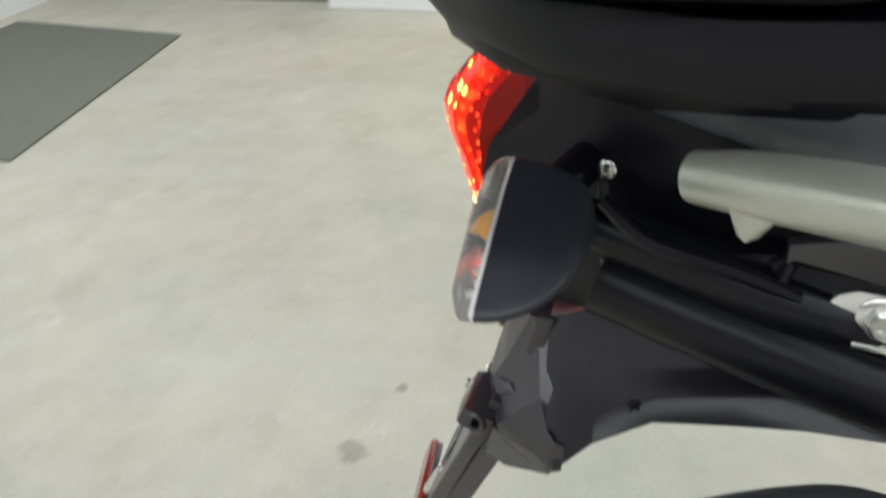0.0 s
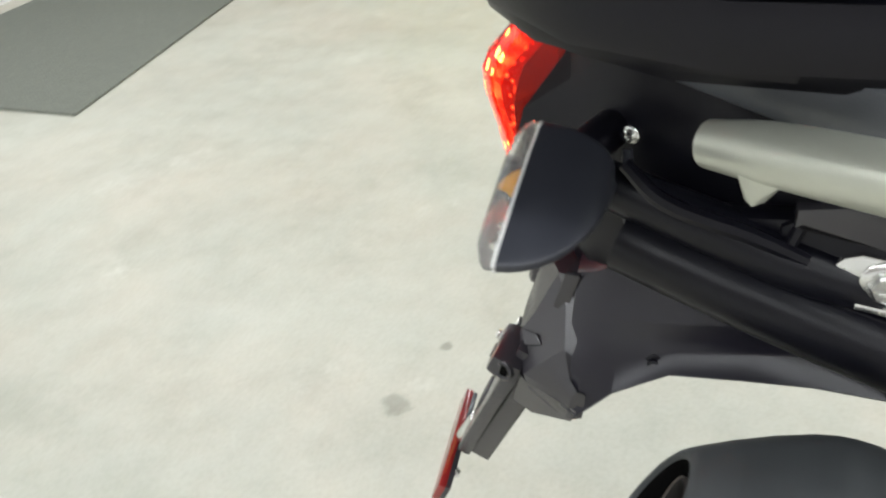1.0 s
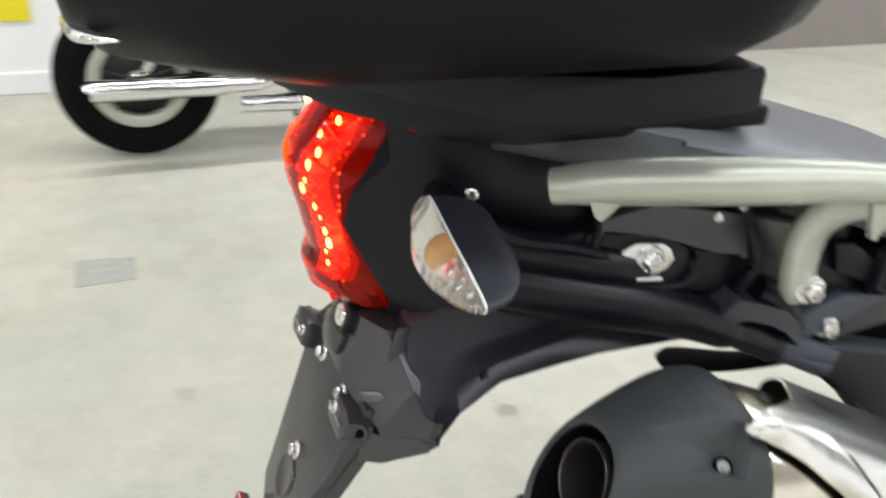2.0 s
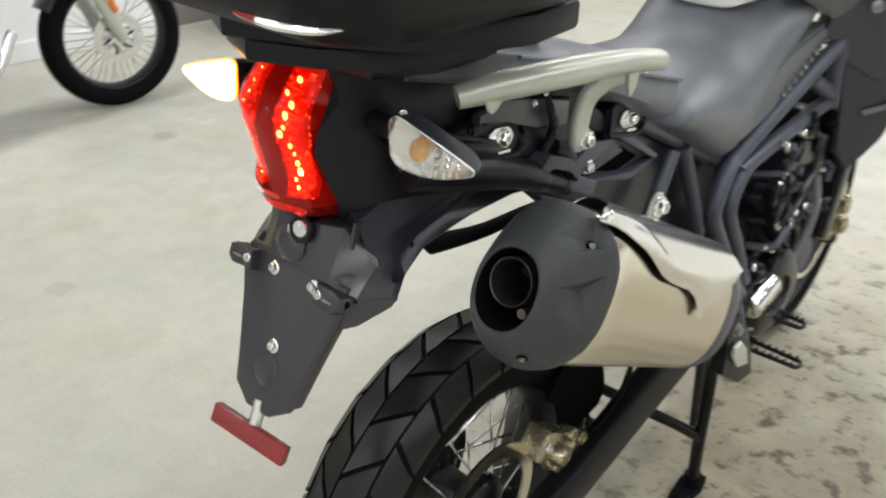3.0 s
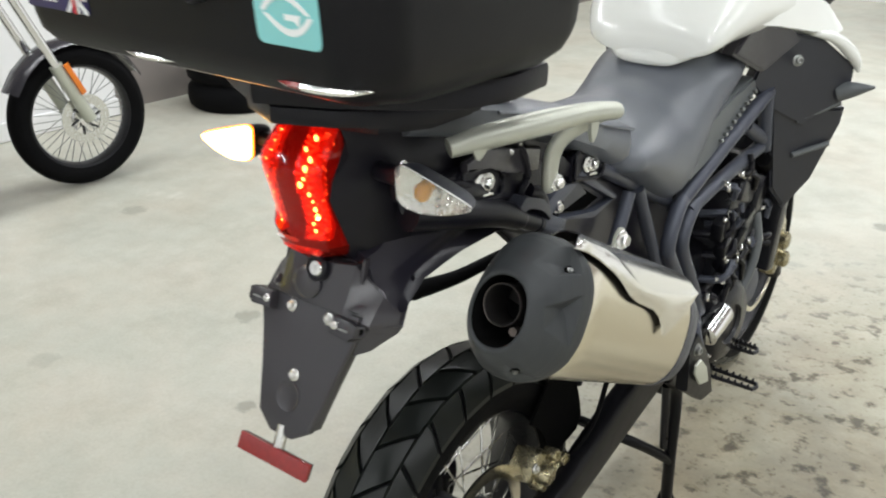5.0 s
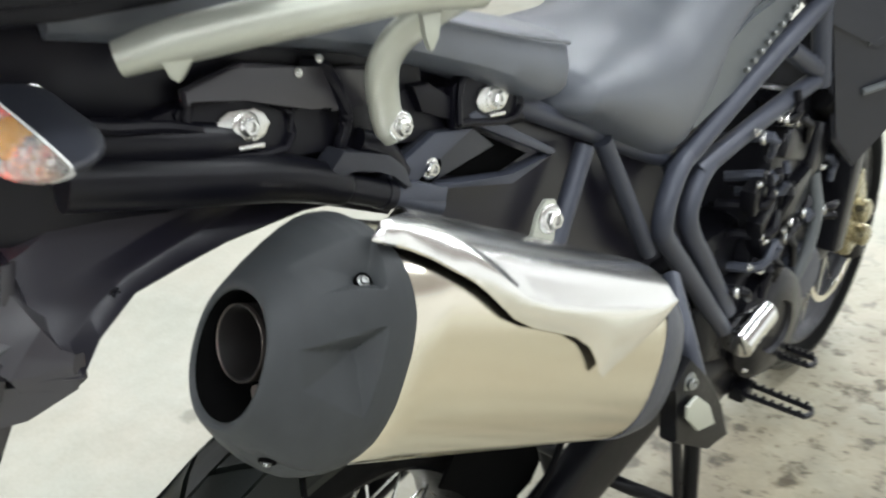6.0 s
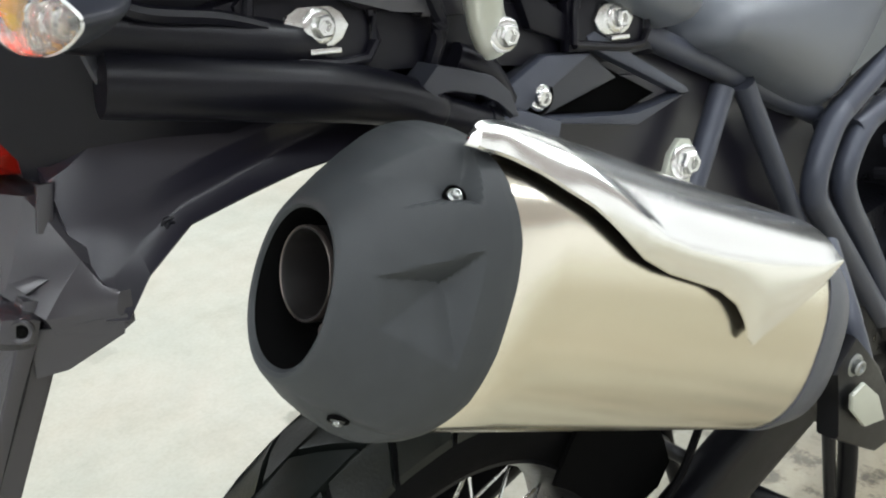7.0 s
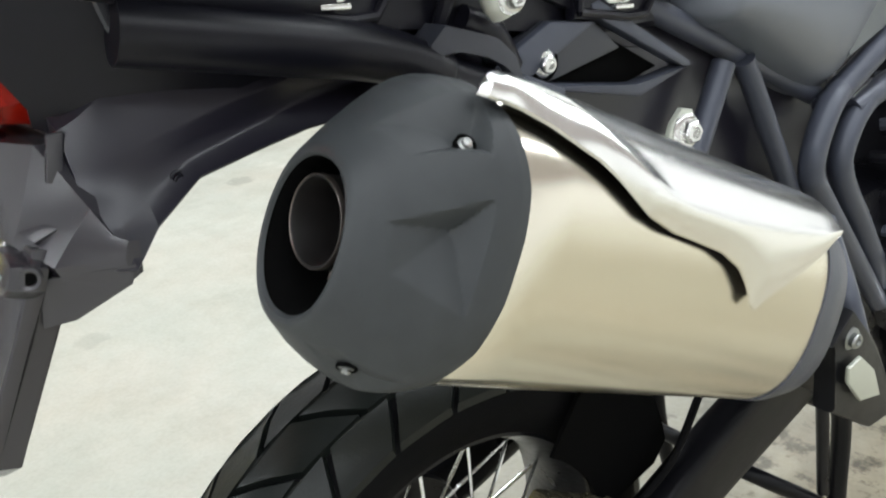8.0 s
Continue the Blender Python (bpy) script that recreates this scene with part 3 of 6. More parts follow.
# tail light
LAMP = [(1.184, -0.266, 0.035, -0.25), (1.176, -0.28, 0.04, -0.244), (1.14, -0.309, 0.0465, -0.242), (1.13, -0.313, 0.0475, -0.252), (1.117, -0.312, 0.047, -0.272), (1.095, -0.305, 0.046, -0.277), (1.058, -0.296, 0.0445, -0.26), (1.043, -0.301, 0.044, -0.247), (1.025, -0.296, 0.042, -0.239), (1.01, -0.278, 0.038, -0.238)]


def lamp_at(z, column):
    return float(np.interp(-z, [-l[0] for l in LAMP], [l[column] for l in LAMP]))


def tail_light():
    bm = bmesh.new()
    rings = []
    for z, y, hw, back in LAMP:
        ring = [bm.verts.new((hw * 0.98, back, z))]
        for k in range(13):
            u = -1 + k / 6
            ring.append(bm.verts.new((-u * hw, y + 0.016 * abs(u) ** 2.2, z + 0.006 * abs(u))))
        ring.append(bm.verts.new((-hw * 0.98, back, z)))
        rings.append(ring)
    bridge(bm, rings)
    lens = part("tail_light", bm, RED_LENS, bike, "lit red chevron tail light", angle=25)

    def spot(x_part, z, deep):
        return V(x_part * lamp_at(z, 2), lamp_at(z, 1) + 0.016 * abs(x_part) ** 2.2 + deep, z)

    # dim red backing across the whole lens
    bm = bmesh.new()
    rings = []
    for z, y, hw, back in LAMP[1:-1]:
        deep = min(y + 0.024, back - 0.006)
        rings.append([bm.verts.new((x * hw, yy, z)) for x, yy in ((-0.93, max(deep, back - 0.012)), (-0.3, deep), (0.3, deep), (0.93, max(deep, back - 0.012)), (0.93, back - 0.001), (-0.93, back - 0.001))])
    bridge(bm, rings)
    part("backing", bm, RED_DEEP, lens, "dim red lamp backing", angle=20)
    rr = random.Random(12)
    for side in (1, -1):
        bm = bmesh.new()
        rings = []
        for z, y, hw, back in LAMP[1:-2]:
            x0, x1 = side * hw * (0.36 if side > 0 else 0.46), side * hw * 0.96
            end = max(min(y + 0.03, back - 0.004), y + 0.024)
            rings.append([bm.verts.new((x, yy, z)) for x, yy in ((x0, y + 0.01), (side * hw * 0.62, y + 0.014), (x1, y + 0.023), (x1, end), (x0, end))])
        bridge(bm, rings)
        part("reflector", bm, RED_INNER, lens, "glowing red reflector column", angle=20)
        for i in range(12):
            z = 1.166 - i * 0.0101 + 0.003 * (rr.random() - 0.5)
            k = side * (0.64 + 0.24 * (rr.random() - 0.5))
            bm = bmesh.new()
            r = 0.0026 * (0.55 + 0.85 * rr.random()) if side > 0 else 0.0011
            bmesh.ops.create_uvsphere(bm, u_segments=10, v_segments=8, radius=r, matrix=Matrix.Translation(spot(k, z, 0.0042)) @ Matrix.Diagonal((1.0, 0.7, 1.35, 1)))
            part("led", bm, LED, lens)
        # light guide folded to and fro behind the lens
        zig = []
        for i in range(24):
            k = side * ((0.52 if i % 2 else 0.84) + 0.14 * (rr.random() - 0.5))
            zig.append((*spot(k, 1.166 - i * 0.0052, 0.0052), 0.0004 + 0.001 * rr.random() ** 2))
        part("light_guide", tube(zig, 0.001, seg=6, n=2), GUIDE, lens, "glowing orange light guide")
        # fine bright points between
        bm = bmesh.new()
        for i in range(110):
            z = 1.168 - 0.122 * rr.random()
            p = spot(side * (0.4 + 0.48 * rr.random()), z, 0.0036 + 0.002 * rr.random())
            bmesh.ops.create_icosphere(bm, subdivisions=1, radius=0.0004 + 0.0007 * rr.random(), matrix=Matrix.Translation(p))
        tagged(part("prism_points", bm, GUIDE, lens, "fine glowing prisms"), kind="stuff")
    bm = box((0.06, 0.01, 0.008), at(0, -0.281, 1.024, 15), 0.003)
    part("lower_strip", bm, RED_INNER, lens)
    bm = box((0.034, 0.004, 0.004), at(-0.008, -0.2965, 1.04, 15), 0.0012)
    part("strip_glint", bm, STICKER_WHITE, lens, "pale moulded bar")


tail_light()

# tail fairing round the lamp, undertray and number plate bracket
def tail_body():
    # fairing, its rear edge stepped round the lamp
    bm = bmesh.new()
    rings = []
    levels = (1.182, 1.16, 1.14, 1.117, 1.095, 1.055, 1.02, 1.008)
    for y, hw, zt, zb in ((None, 0, 1.182, 1.008), (-0.235, 0.062, 1.186, 1.0), (-0.2, 0.076, 1.19, 0.992), (-0.12, 0.095, 1.185, 1.0), (0.0, 0.105, 1.165, 1.01), (0.14, 0.11, 1.12, 1.0)):
        side = []
        for z in levels:
            f = (z - 1.008) / 0.174
            pinch = 1.0 - 0.2 * max(0.0, f - 0.8) / 0.2 - 0.14 * max(0.0, 0.25 - f) / 0.25
            if y is None:
                side.append((lamp_at(z, 2) * 1.03, lamp_at(z, 3) - 0.003, z))
            else:
                side.append((hw * pinch, max(y, lamp_at(z, 3) + 0.012), zb + (zt - zb) * f))
        rings.append([bm.verts.new(p) for p in side] + [bm.verts.new((-x, yy, z)) for x, yy, z in side[::-1]])
    bridge(bm, rings)
    part("tail_fairing", bm, PLASTIC, bike, "matt black plastic tail fairing", angle=22)
    bolt(bike, V(0.0945, -0.2, 1.129), V(0.95, -0.3, 0.1), 0.0034, False, "screw")
    # moulded edge that runs down the fairing below the screw
    part("fairing_edge", tube([(0.084, -0.203, 1.115, 0.003), (0.089, -0.2, 1.09, 0.005), (0.091, -0.194, 1.065, 0.0055), (0.09, -0.184, 1.05, 0.003)], 0.004, seg=8, flat=0.6, up=(1, 0, 0)), DOME, bike)
    # undertray: a trough whose flank folds at a crease and again at the lip
    bm = bmesh.new()
    rings = []
    for y, top, ztop, crease, zc, edge, zl, zb in ((-0.234, 0.061, 1.008, 0.073, 0.98, 0.104, 0.95, 0.924), (-0.222, 0.066, 1.014, 0.079, 0.984, 0.11, 0.95, 0.922), (-0.2, 0.07, 1.028, 0.082, 0.989, 0.102, 0.96, 0.942), (-0.165, 0.072, 1.038, 0.085, 0.997, 0.1, 0.975, 0.965), (-0.12, 0.072, 1.045, 0.087, 1.006, 0.1, 0.984, 0.9715), (-0.08, 0.074, 1.05, 0.09, 1.014, 0.1, 0.992, 0.976), (0.0, 0.078, 1.05, 0.092, 1.015, 0.1, 0.999, 0.976), (0.12, 0.08, 1.03, 0.09, 1.0, 0.098, 0.978, 0.956), (0.3, 0.08, 0.99, 0.09, 0.96, 0.096, 0.945, 0.925)):
        flank = float(np.interp(y, [-0.234, -0.222, -0.2, -0.165, -0.08], [0.094, 0.1, 0.0905, 0.0865, 0.0855]))
        side = [(top * 0.7, ztop + 0.01), (top, ztop), (crease, zc + 0.002), (crease + 0.0008, zc - 0.001), (crease * 0.5 + flank * 0.5 - 0.0012, (zc + zl) / 2), (flank, zl + 0.002), (flank + 0.0012, zl - 0.001), (edge - 0.0005, zb + 0.002), (edge - 0.002, zb), (edge - 0.015, zb + 0.002), (edge - 0.03, zb + 0.014)]
        rings.append([bm.verts.new((x, y, z)) for x, z in side] + [bm.verts.new((-x, y, z)) for x, z in side[::-1]])
    bridge(bm, rings)
    tray = part("undertray", bm, TRAY, bike, "dark grey plastic undertray", angle=28)
    bolt(tray, V(0.0885, -0.176, 0.966), V(1, 0, 0), 0.004, False, "screw", PLASTIC)
    # bracket
    n = V(0, -0.92, 0.392)
    m = basis(V(0, -0.27, 0.934), (1, 0, 0), n)
    bm = bmesh.new()
    out = [(-0.07, -0.045), (-0.045, -0.15), (-0.018, -0.17), (0.02, -0.17), (0.047, -0.152), (0.072, -0.05), (0.082, -0.015), (0.08, 0.012), (-0.08, 0.012), (-0.084, -0.012)]
    prism_into(bm, out, 0.012, m, 0.004)
    plate = part("plate_bracket", bm, PLASTIC_GREY, bike, "bare dark plastic number plate bracket", angle=30)
    # deeper rib behind the plate's edge
    part("plate_rib", prism([(x * 0.93, y * 0.97 - 0.002) for x, y in out], 0.02, m @ at(0, 0, -0.012), 0.002), PLASTIC_GREY, plate, angle=30)
    # hood above the plate, swept round into the cheeks
    bm = bmesh.new()
    rings = []
    for x, rows in ((0.0, ((-0.262, 1.004), (-0.275, 0.962), (-0.279, 0.947), (-0.273, 0.941), (-0.215, 0.946), (-0.215, 1.0))),
                    (0.034, ((-0.262, 1.004), (-0.275, 0.962), (-0.279, 0.947), (-0.273, 0.941), (-0.215, 0.946), (-0.215, 1.0))),
                    (0.056, ((-0.248, 1.002), (-0.266, 0.962), (-0.276, 0.945), (-0.271, 0.937), (-0.215, 0.94), (-0.212, 0.998))),
                    (0.068, ((-0.24, 0.983), (-0.258, 0.958), (-0.272, 0.941), (-0.268, 0.931), (-0.212, 0.934), (-0.21, 0.98))),
                    (0.09, ((-0.235, 0.964), (-0.25, 0.95), (-0.264, 0.935), (-0.26, 0.922), (-0.225, 0.928), (-0.222, 0.95))),
                    (0.1, ((-0.229, 0.948), (-0.234, 0.943), (-0.24, 0.933), (-0.238, 0.916), (-0.222, 0.92), (-0.222, 0.94))),
                    (0.107, ((-0.222, 0.943), (-0.224, 0.941), (-0.227, 0.932), (-0.225, 0.918), (-0.218, 0.921), (-0.216, 0.942)))):
        rings.append((x, rows))
    full = [(-x, rows) for x, rows in rings[:0:-1]] + rings
    bridge(bm, [[bm.verts.new((x, y, z)) for y, z in rows] for x, rows in full])
    part("bracket_hood", bm, PLASTIC_GREY, plate, "folded dark plastic hood", angle=18)
    # cheeks below the hood, closing the plate to the tray
    for sx in (1, -1):
        bm = bmesh.new()
        a = [bm.verts.new((sx * x, y, z)) for x, y, z in ((0.09, -0.262, 0.928), (0.109, -0.222, 0.928), (0.106, -0.226, 0.915), (0.086, -0.259, 0.896), (0.074, -0.276, 0.893), (0.078, -0.272, 0.927))]
        b = [bm.verts.new((sx * (x - 0.03), y + 0.012, z)) for x, y, z in ((0.09, -0.262, 0.928), (0.109, -0.222, 0.928), (0.106, -0.226, 0.915), (0.086, -0.259, 0.896), (0.074, -0.276, 0.893), (0.078, -0.272, 0.927))]
        bridge(bm, [a, b])
        part("bracket_cheek", bm, PLASTIC_GREY, plate, angle=20)
    # upright fin beside the lamp and a small barb under the hood's fold
    for sx in (1, -1):
        bm = bmesh.new()
        prism_into(bm, [(-0.249, 0.98), (-0.241, 1.009), (-0.231, 1.008), (-0.24, 0.976)], 0.005, Matrix(((0, 0, 1, sx * 0.064), (1, 0, 0, 0), (0, 1, 0, 0), (0, 0, 0, 1))), 0.001)
        part("hood_fin", bm, PLASTIC_GREY, plate, angle=20)
        bm = bmesh.new()
        prism_into(bm, [(-0.012, 0.0), (0.004, 0.004), (0.013, 0.0), (-0.001, -0.008)], 0.006, basis(V(sx * 0.07, -0.262, 0.953), (0.6 * sx, 0.75, 0), (sx * 0.5, -0.6, 0.6)), 0.001)
        part("hood_barb", bm, PLASTIC_GREY, plate, angle=20)
    # bosses at the plate's corners, each with a screw and a socket in its flank
    for x in (-0.076, 0.068):
        sx = 1 if x > 0 else -1
        bm = bmesh.new()
        prism_into(bm, [(-0.021, -0.011), (0.012, -0.013), (0.021, -0.006), (0.021, 0.009), (0.008, 0.013), (-0.018, 0.012)], 0.024, m @ at(x, -0.006, 0.008) @ Matrix.Diagonal((sx, 1, 1, 1)), 0.005)
        part("reflector_boss", bm, PLASTIC_GREY, plate, "blunt moulded boss", angle=30)
        bolt(plate, m @ V(x - sx * 0.012, -0.005, 0.0195), n, 0.0036, True)
        part("slot_bar", box((0.014, 0.0022, 0.001), m @ at(x + sx * 0.004, -0.007, 0.0206), 0), DULL_ZINC, plate)
        fm = facing(m @ V(x + sx * 0.021, -0.004, 0.008), V(sx, -0.35, 0.1))
        part("socket", lathe([(0.0078, -0.004), (0.0078, 0.0012), (0.0066, 0.002), (0.0046, 0.001), (0.0042, -0.002)], fm, 20), PLASTIC_GREY, plate)
        # near-black disc painted as the shade inside the socket
        part("socket_hole", lathe([(0.004, -0.004), (0.004, 0.0008)], fm, 14), SHADE_BLACK, plate)
    for x, y in ((-0.028, -0.001), (0.037, 0.0), (0.003, -0.085)):
        bolt(plate, m @ V(x, y - 0.003, 0.008), n, 0.0055, True)
    bm = lathe([(0.0, 0.0005), (0.017, 0.0005), (0.019, 0.0015), (0.02, 0)], m @ at(0.0, -0.118, 0.0062), 28, False)
    part("dimple", bm, PLASTIC_GREY, plate)
    # rounded tongue below the lock
    bm = lathe([(0.021, -0.002), (0.0208, 0.003), (0.018, 0.006), (0.01, 0.0082), (0.002, 0.0086)], facing(V(-0.004, -0.2725, 0.972), V(0, -0.95, 0.3)) @ Matrix.Diagonal((1.15, 1.0, 1, 1)), 32)
    part("lock_tongue", bm, PLASTIC_GREY, plate)
    # seat lock
    lm = facing(V(0.012, -0.2665, 0.9935), V(0, -0.95, 0.3))
    bm = lathe([(0.017, -0.01), (0.017, 0.006), (0.015, 0.008), (0.0115, 0.008), (0.0115, 0.004)], lm, 28)
    lock = part("seat_lock", bm, PLASTIC, bike, "round seat lock in a black collar")
    bm = lathe([(0.0105, 0.0), (0.0105, 0.007), (0.009, 0.0085)], lm, 24)
    box_into(bm, (0.002, 0.009, 0.0012), lm @ at(0, 0, 0.009), 0)
    part("lock_barrel", bm, CHROME, lock, "chrome lock barrel")
    # red reflector on a stalk
    bm = tube([(0.0, -0.332, 0.79), (0.002, -0.347, 0.762)], 0.008, n=1)
    part("reflector_stalk", bm, BOLT, plate)
    rm = basis(V(0.003, -0.356, 0.756), (1, 0.1, -0.1), n)
    red = part("rear_reflector", box((0.114, 0.024, 0.007), rm, 0.002), RED_REFLECTOR, plate, "dull red oblong rear reflector")
    part("reflector_back", box((0.112, 0.022, 0.005), rm @ at(0, 0, -0.0055), 0.001), PLASTIC_GREY, red, "grey reflector backing")
    bolt(plate, rm @ V(0.03, 0, -0.009), -n, 0.004, True, "nut")


tail_body()


# indicators
def indicator(side, lit):
    def p(x, y, z):
        return V(side * x, y, z)

    bm = tube([p(0.07, -0.215, 1.12), p(0.1, -0.222, 1.122), p(0.13, -0.226, 1.124)], 0.012, n=3)
    stalk = part("indicator", bm, PLASTIC, bike, ("lit amber" if lit else "clear unlit") + " rear turn indicator on a short stalk")
    # outline of the lens, seen from behind: blunt inner end, pointed outer end
    outl = [(0.1205, 1.1425), (0.128, 1.146), (0.155, 1.139), (0.19, 1.1285), (0.2165, 1.1195), (0.221, 1.1155), (0.216, 1.1105), (0.19, 1.101), (0.16, 1.0958), (0.136, 1.098), (0.126, 1.1035), (0.1225, 1.112)]
    outl = [(q[0], q[1]) for q in spline([(x, z, 0) for x, z in [*outl, outl[0]]], 10)[:-1]]
    cx, cz = 0.143, 1.123

    def ring(bm, y, k, mx=cx, mz=cz, rib=0.0):
        return [bm.verts.new(p(mx + (x - mx) * (k + rib * (i % 2)), y + 0.03 * max(0, x - 0.15), mz + (z - mz) * (k + rib * (i % 2)))) for i, (x, z) in enumerate(outl)]

    # teardrop housing, deepest near the stalk
    bm = bmesh.new()
    rings = [ring(bm, -0.2425 + 0.042 * math.sin(a), max(0.02, math.cos(a)) ** 0.8, 0.143 - 0.006 * math.sin(a)) for a in [math.pi / 2 * k / 10 for k in range(11)]]
    bridge(bm, rings, cap=False)
    part("housing", bm, DOME, stalk, "teardrop black housing")
    # swollen lens with a fluted edge
    bm = bmesh.new()
    mx, mz = 0.15, 1.118
    rings = [ring(bm, y, k, mx, mz, rib) for y, k, rib in ((-0.242, 0.985, 0.0), (-0.2425, 0.985, 0.012), (-0.248, 0.985, 0.012), (-0.251, 0.94, 0.0), (-0.2555, 0.78, 0.0), (-0.258, 0.52, 0.0), (-0.259, 0.25, 0.0), (-0.2592, 0.02, 0.0))]
    bridge(bm, rings)
    loop = [p(mx + (x - mx) * 1.0, -0.2428 + 0.03 * max(0, x - 0.15), mz + (z - mz) * 0.99) for x, z in outl[::3]]
    part("bezel", tube([*loop, loop[0]], 0.0018 if lit else 0.001, seg=6, n=1), LIT_EDGE if lit else LENS_EDGE, stalk, "glowing orange lens edge" if lit else "bright moulded lens edge")
    part("lens", bm, LIT_LENS if lit else CLEAR_LENS, stalk, "glowing amber lens" if lit else "clear ribbed lens")
    if not lit:
        bm = bmesh.new()
        rings = [ring(bm, y, k, 0.158, 1.12) for y, k in ((-0.2425, 0.95), (-0.2405, 0.85), (-0.236, 0.55), (-0.234, 0.2))]
        for ring_ in rings[1:3]:
            for i, v in enumerate(ring_):
                v.co.y += 0.002 * math.sin(i * math.pi / 4)
        bridge(bm, rings)
        part("reflector", bm, REFLECTOR, stalk)
        bm = bmesh.new()
        bmesh.ops.create_uvsphere(bm, u_segments=14, v_segments=10, radius=0.0095, matrix=at(side * 0.158, -0.244, 1.1205) @ Matrix.Diagonal((1, 0.8, 1.1, 1)))
        part("bulb", bm, BULB, stalk, "amber bulb")
        # small clear prisms toward the tip
        for k in range(7):
            bm = bmesh.new()
            bmesh.ops.create_icosphere(bm, subdivisions=1, radius=0.0022, matrix=at(side * (0.18 + 0.013 * (k % 3)), -0.2445, 1.118 - 0.004 * (k // 3) + 0.002 * (k % 2)))
            part("prism", bm, CHROME, stalk)


indicator(1, False)
indicator(-1, True)


# grab rails
def grab_rail(s):
    def p(x, y, z, r):
        return (s * x, y, z, r)

    bm = tube([p(0.128, -0.156, 1.145, 0.0125), p(0.152, -0.12, 1.154, 0.0155), p(0.19, -0.045, 1.163, 0.016), p(0.215, 0.03, 1.165, 0.0135), p(0.225, 0.085, 1.158, 0.012), p(0.215, 0.105, 1.15, 0.008)], 0.013, seg=16, flat=1.0)
    rail = part("grab_rail", bm, SILVER, bike, "silver cast grab rail")
    bm = tube([p(0.219, 0.085, 1.157, 0.012), p(0.2, 0.072, 1.146, 0.0145), p(0.176, 0.055, 1.126, 0.0165), p(0.158, 0.05, 1.1, 0.0175), p(0.148, 0.058, 1.063, 0.0165), p(0.144, 0.067, 1.042, 0.016), p(0.143, 0.07, 1.03, 0.01)], 0.012, seg=18, flat=0.6, up=(1, 0, 0))
    part("rail_post", bm, SILVER, rail)
    bm = bmesh.new()
    prism_into(bm, [(-0.008, 0.006), (0.01, 0.006), (0.007, -0.012), (0.001, -0.022), (-0.002, -0.022), (-0.006, -0.01)], 0.007, basis(V(s * 0.214, 0.048, 1.143), (0.2 * s, 1, 0), (1, 0, 0)), 0.002)
    part("luggage_hook", bm, SILVER, rail)
    bm = bmesh.new()
    prism_into(bm, [(-0.015, 0.006), (0.014, 0.004), (0.009, -0.008), (0.002, -0.019), (-0.003, -0.023), (-0.008, -0.02), (-0.012, -0.008)], 0.007, basis(V(s * 0.156, -0.128, 1.151), (0.5 * s, 1, 0), (1, 0, 0)), 0.003)
    part("luggage_hook", bm, SILVER, rail)
    bolt(rail, V(s * 0.154, 0.069, 1.045), V(s, -0.15, 0), 0.0085)


grab_rail(1)
grab_rail(-1)


# side brackets with slotted plates and bolts
def pannier_mount(y, z, x):
    bm = bmesh.new()
    m = basis(V(x, y, z), (0, 1, -0.12), (1, -0.1, 0.1))
    prism_into(bm, [(-0.05, -0.024), (0.046, -0.028), (0.05, 0.02), (0.036, 0.03), (-0.034, 0.03), (-0.052, 0.016)], 0.012, m @ at(0, 0, -0.004), 0.004)
    mount = part("pannier_mount", bm, PLASTIC, bike, "black pannier mount with a slotted plate")
    # raised rim round the plate
    loop = [(-0.046, -0.018), (-0.044, 0.013), (-0.031, 0.026), (0.033, 0.026), (0.045, 0.018), (0.042, -0.023), (-0.046, -0.018)]
    part("rim", tube([m @ V(x, y, 0.004) for x, y in loop], 0.0038, seg=8, n=3), PLASTIC, mount)
    bm = bmesh.new()
    prism_into(bm, [(-0.0255, 0), (-0.02, 0.0085), (-0.012, 0.0128), (0.012, 0.0128), (0.02, 0.0085), (0.0255, 0), (0.02, -0.0085), (0.012, -0.0128), (-0.012, -0.0128), (-0.02, -0.0085)], 0.005, m @ at(0.002, 0, 0.004), 0.0015)
    box_into(bm, (0.024, 0.004, 0.008), m @ at(0.006, -0.0155, 0.006), 0.001)
    part("slotted_plate", bm, BOLT, mount)
    bolt(mount, m @ V(0.004, 0, 0.0065), m.to_3x3() @ V(0, 0, 1), 0.008)


pannier_mount(-0.066, 1.073, 0.1145)
pannier_mount(0.22, 1.027, 0.1225)
part("side_panel", side_plate([(-0.19, 1.09), (-0.1, 1.1), (0.1, 1.06), (0.28, 1.03), (0.3, 0.98), (0.2, 0.99), (0.05, 1.03), (-0.1, 1.04)], 0.102, 0.02, 0.006), PLASTIC, bike, "black plastic side panel", angle=30)
bm = tube([(0.1, -0.2, 1.066, 0.021), (0.11, -0.14, 1.051, 0.021), (0.116, -0.09, 1.038, 0.021), (0.119, -0.045, 1.0255, 0.0203), (0.12, -0.01, 1.0125, 0.019), (0.12, 0.024, 0.9965, 0.0172), (0.12, 0.026, 0.9955, 0.014)], 0.014, seg=18, n=6)
part("subframe_tube", bm, SLEEVE, bike, "black sleeved subframe tube")
part("subframe_beam", tube([(0.098, -0.215, 1.1, 0.014), (0.106, -0.15, 1.083, 0.016), (0.112, -0.1, 1.07, 0.016), (0.112, -0.06, 1.06, 0.012)], 0.015, seg=14, n=5), SLEEVE, bike, "black subframe beam under the tail")
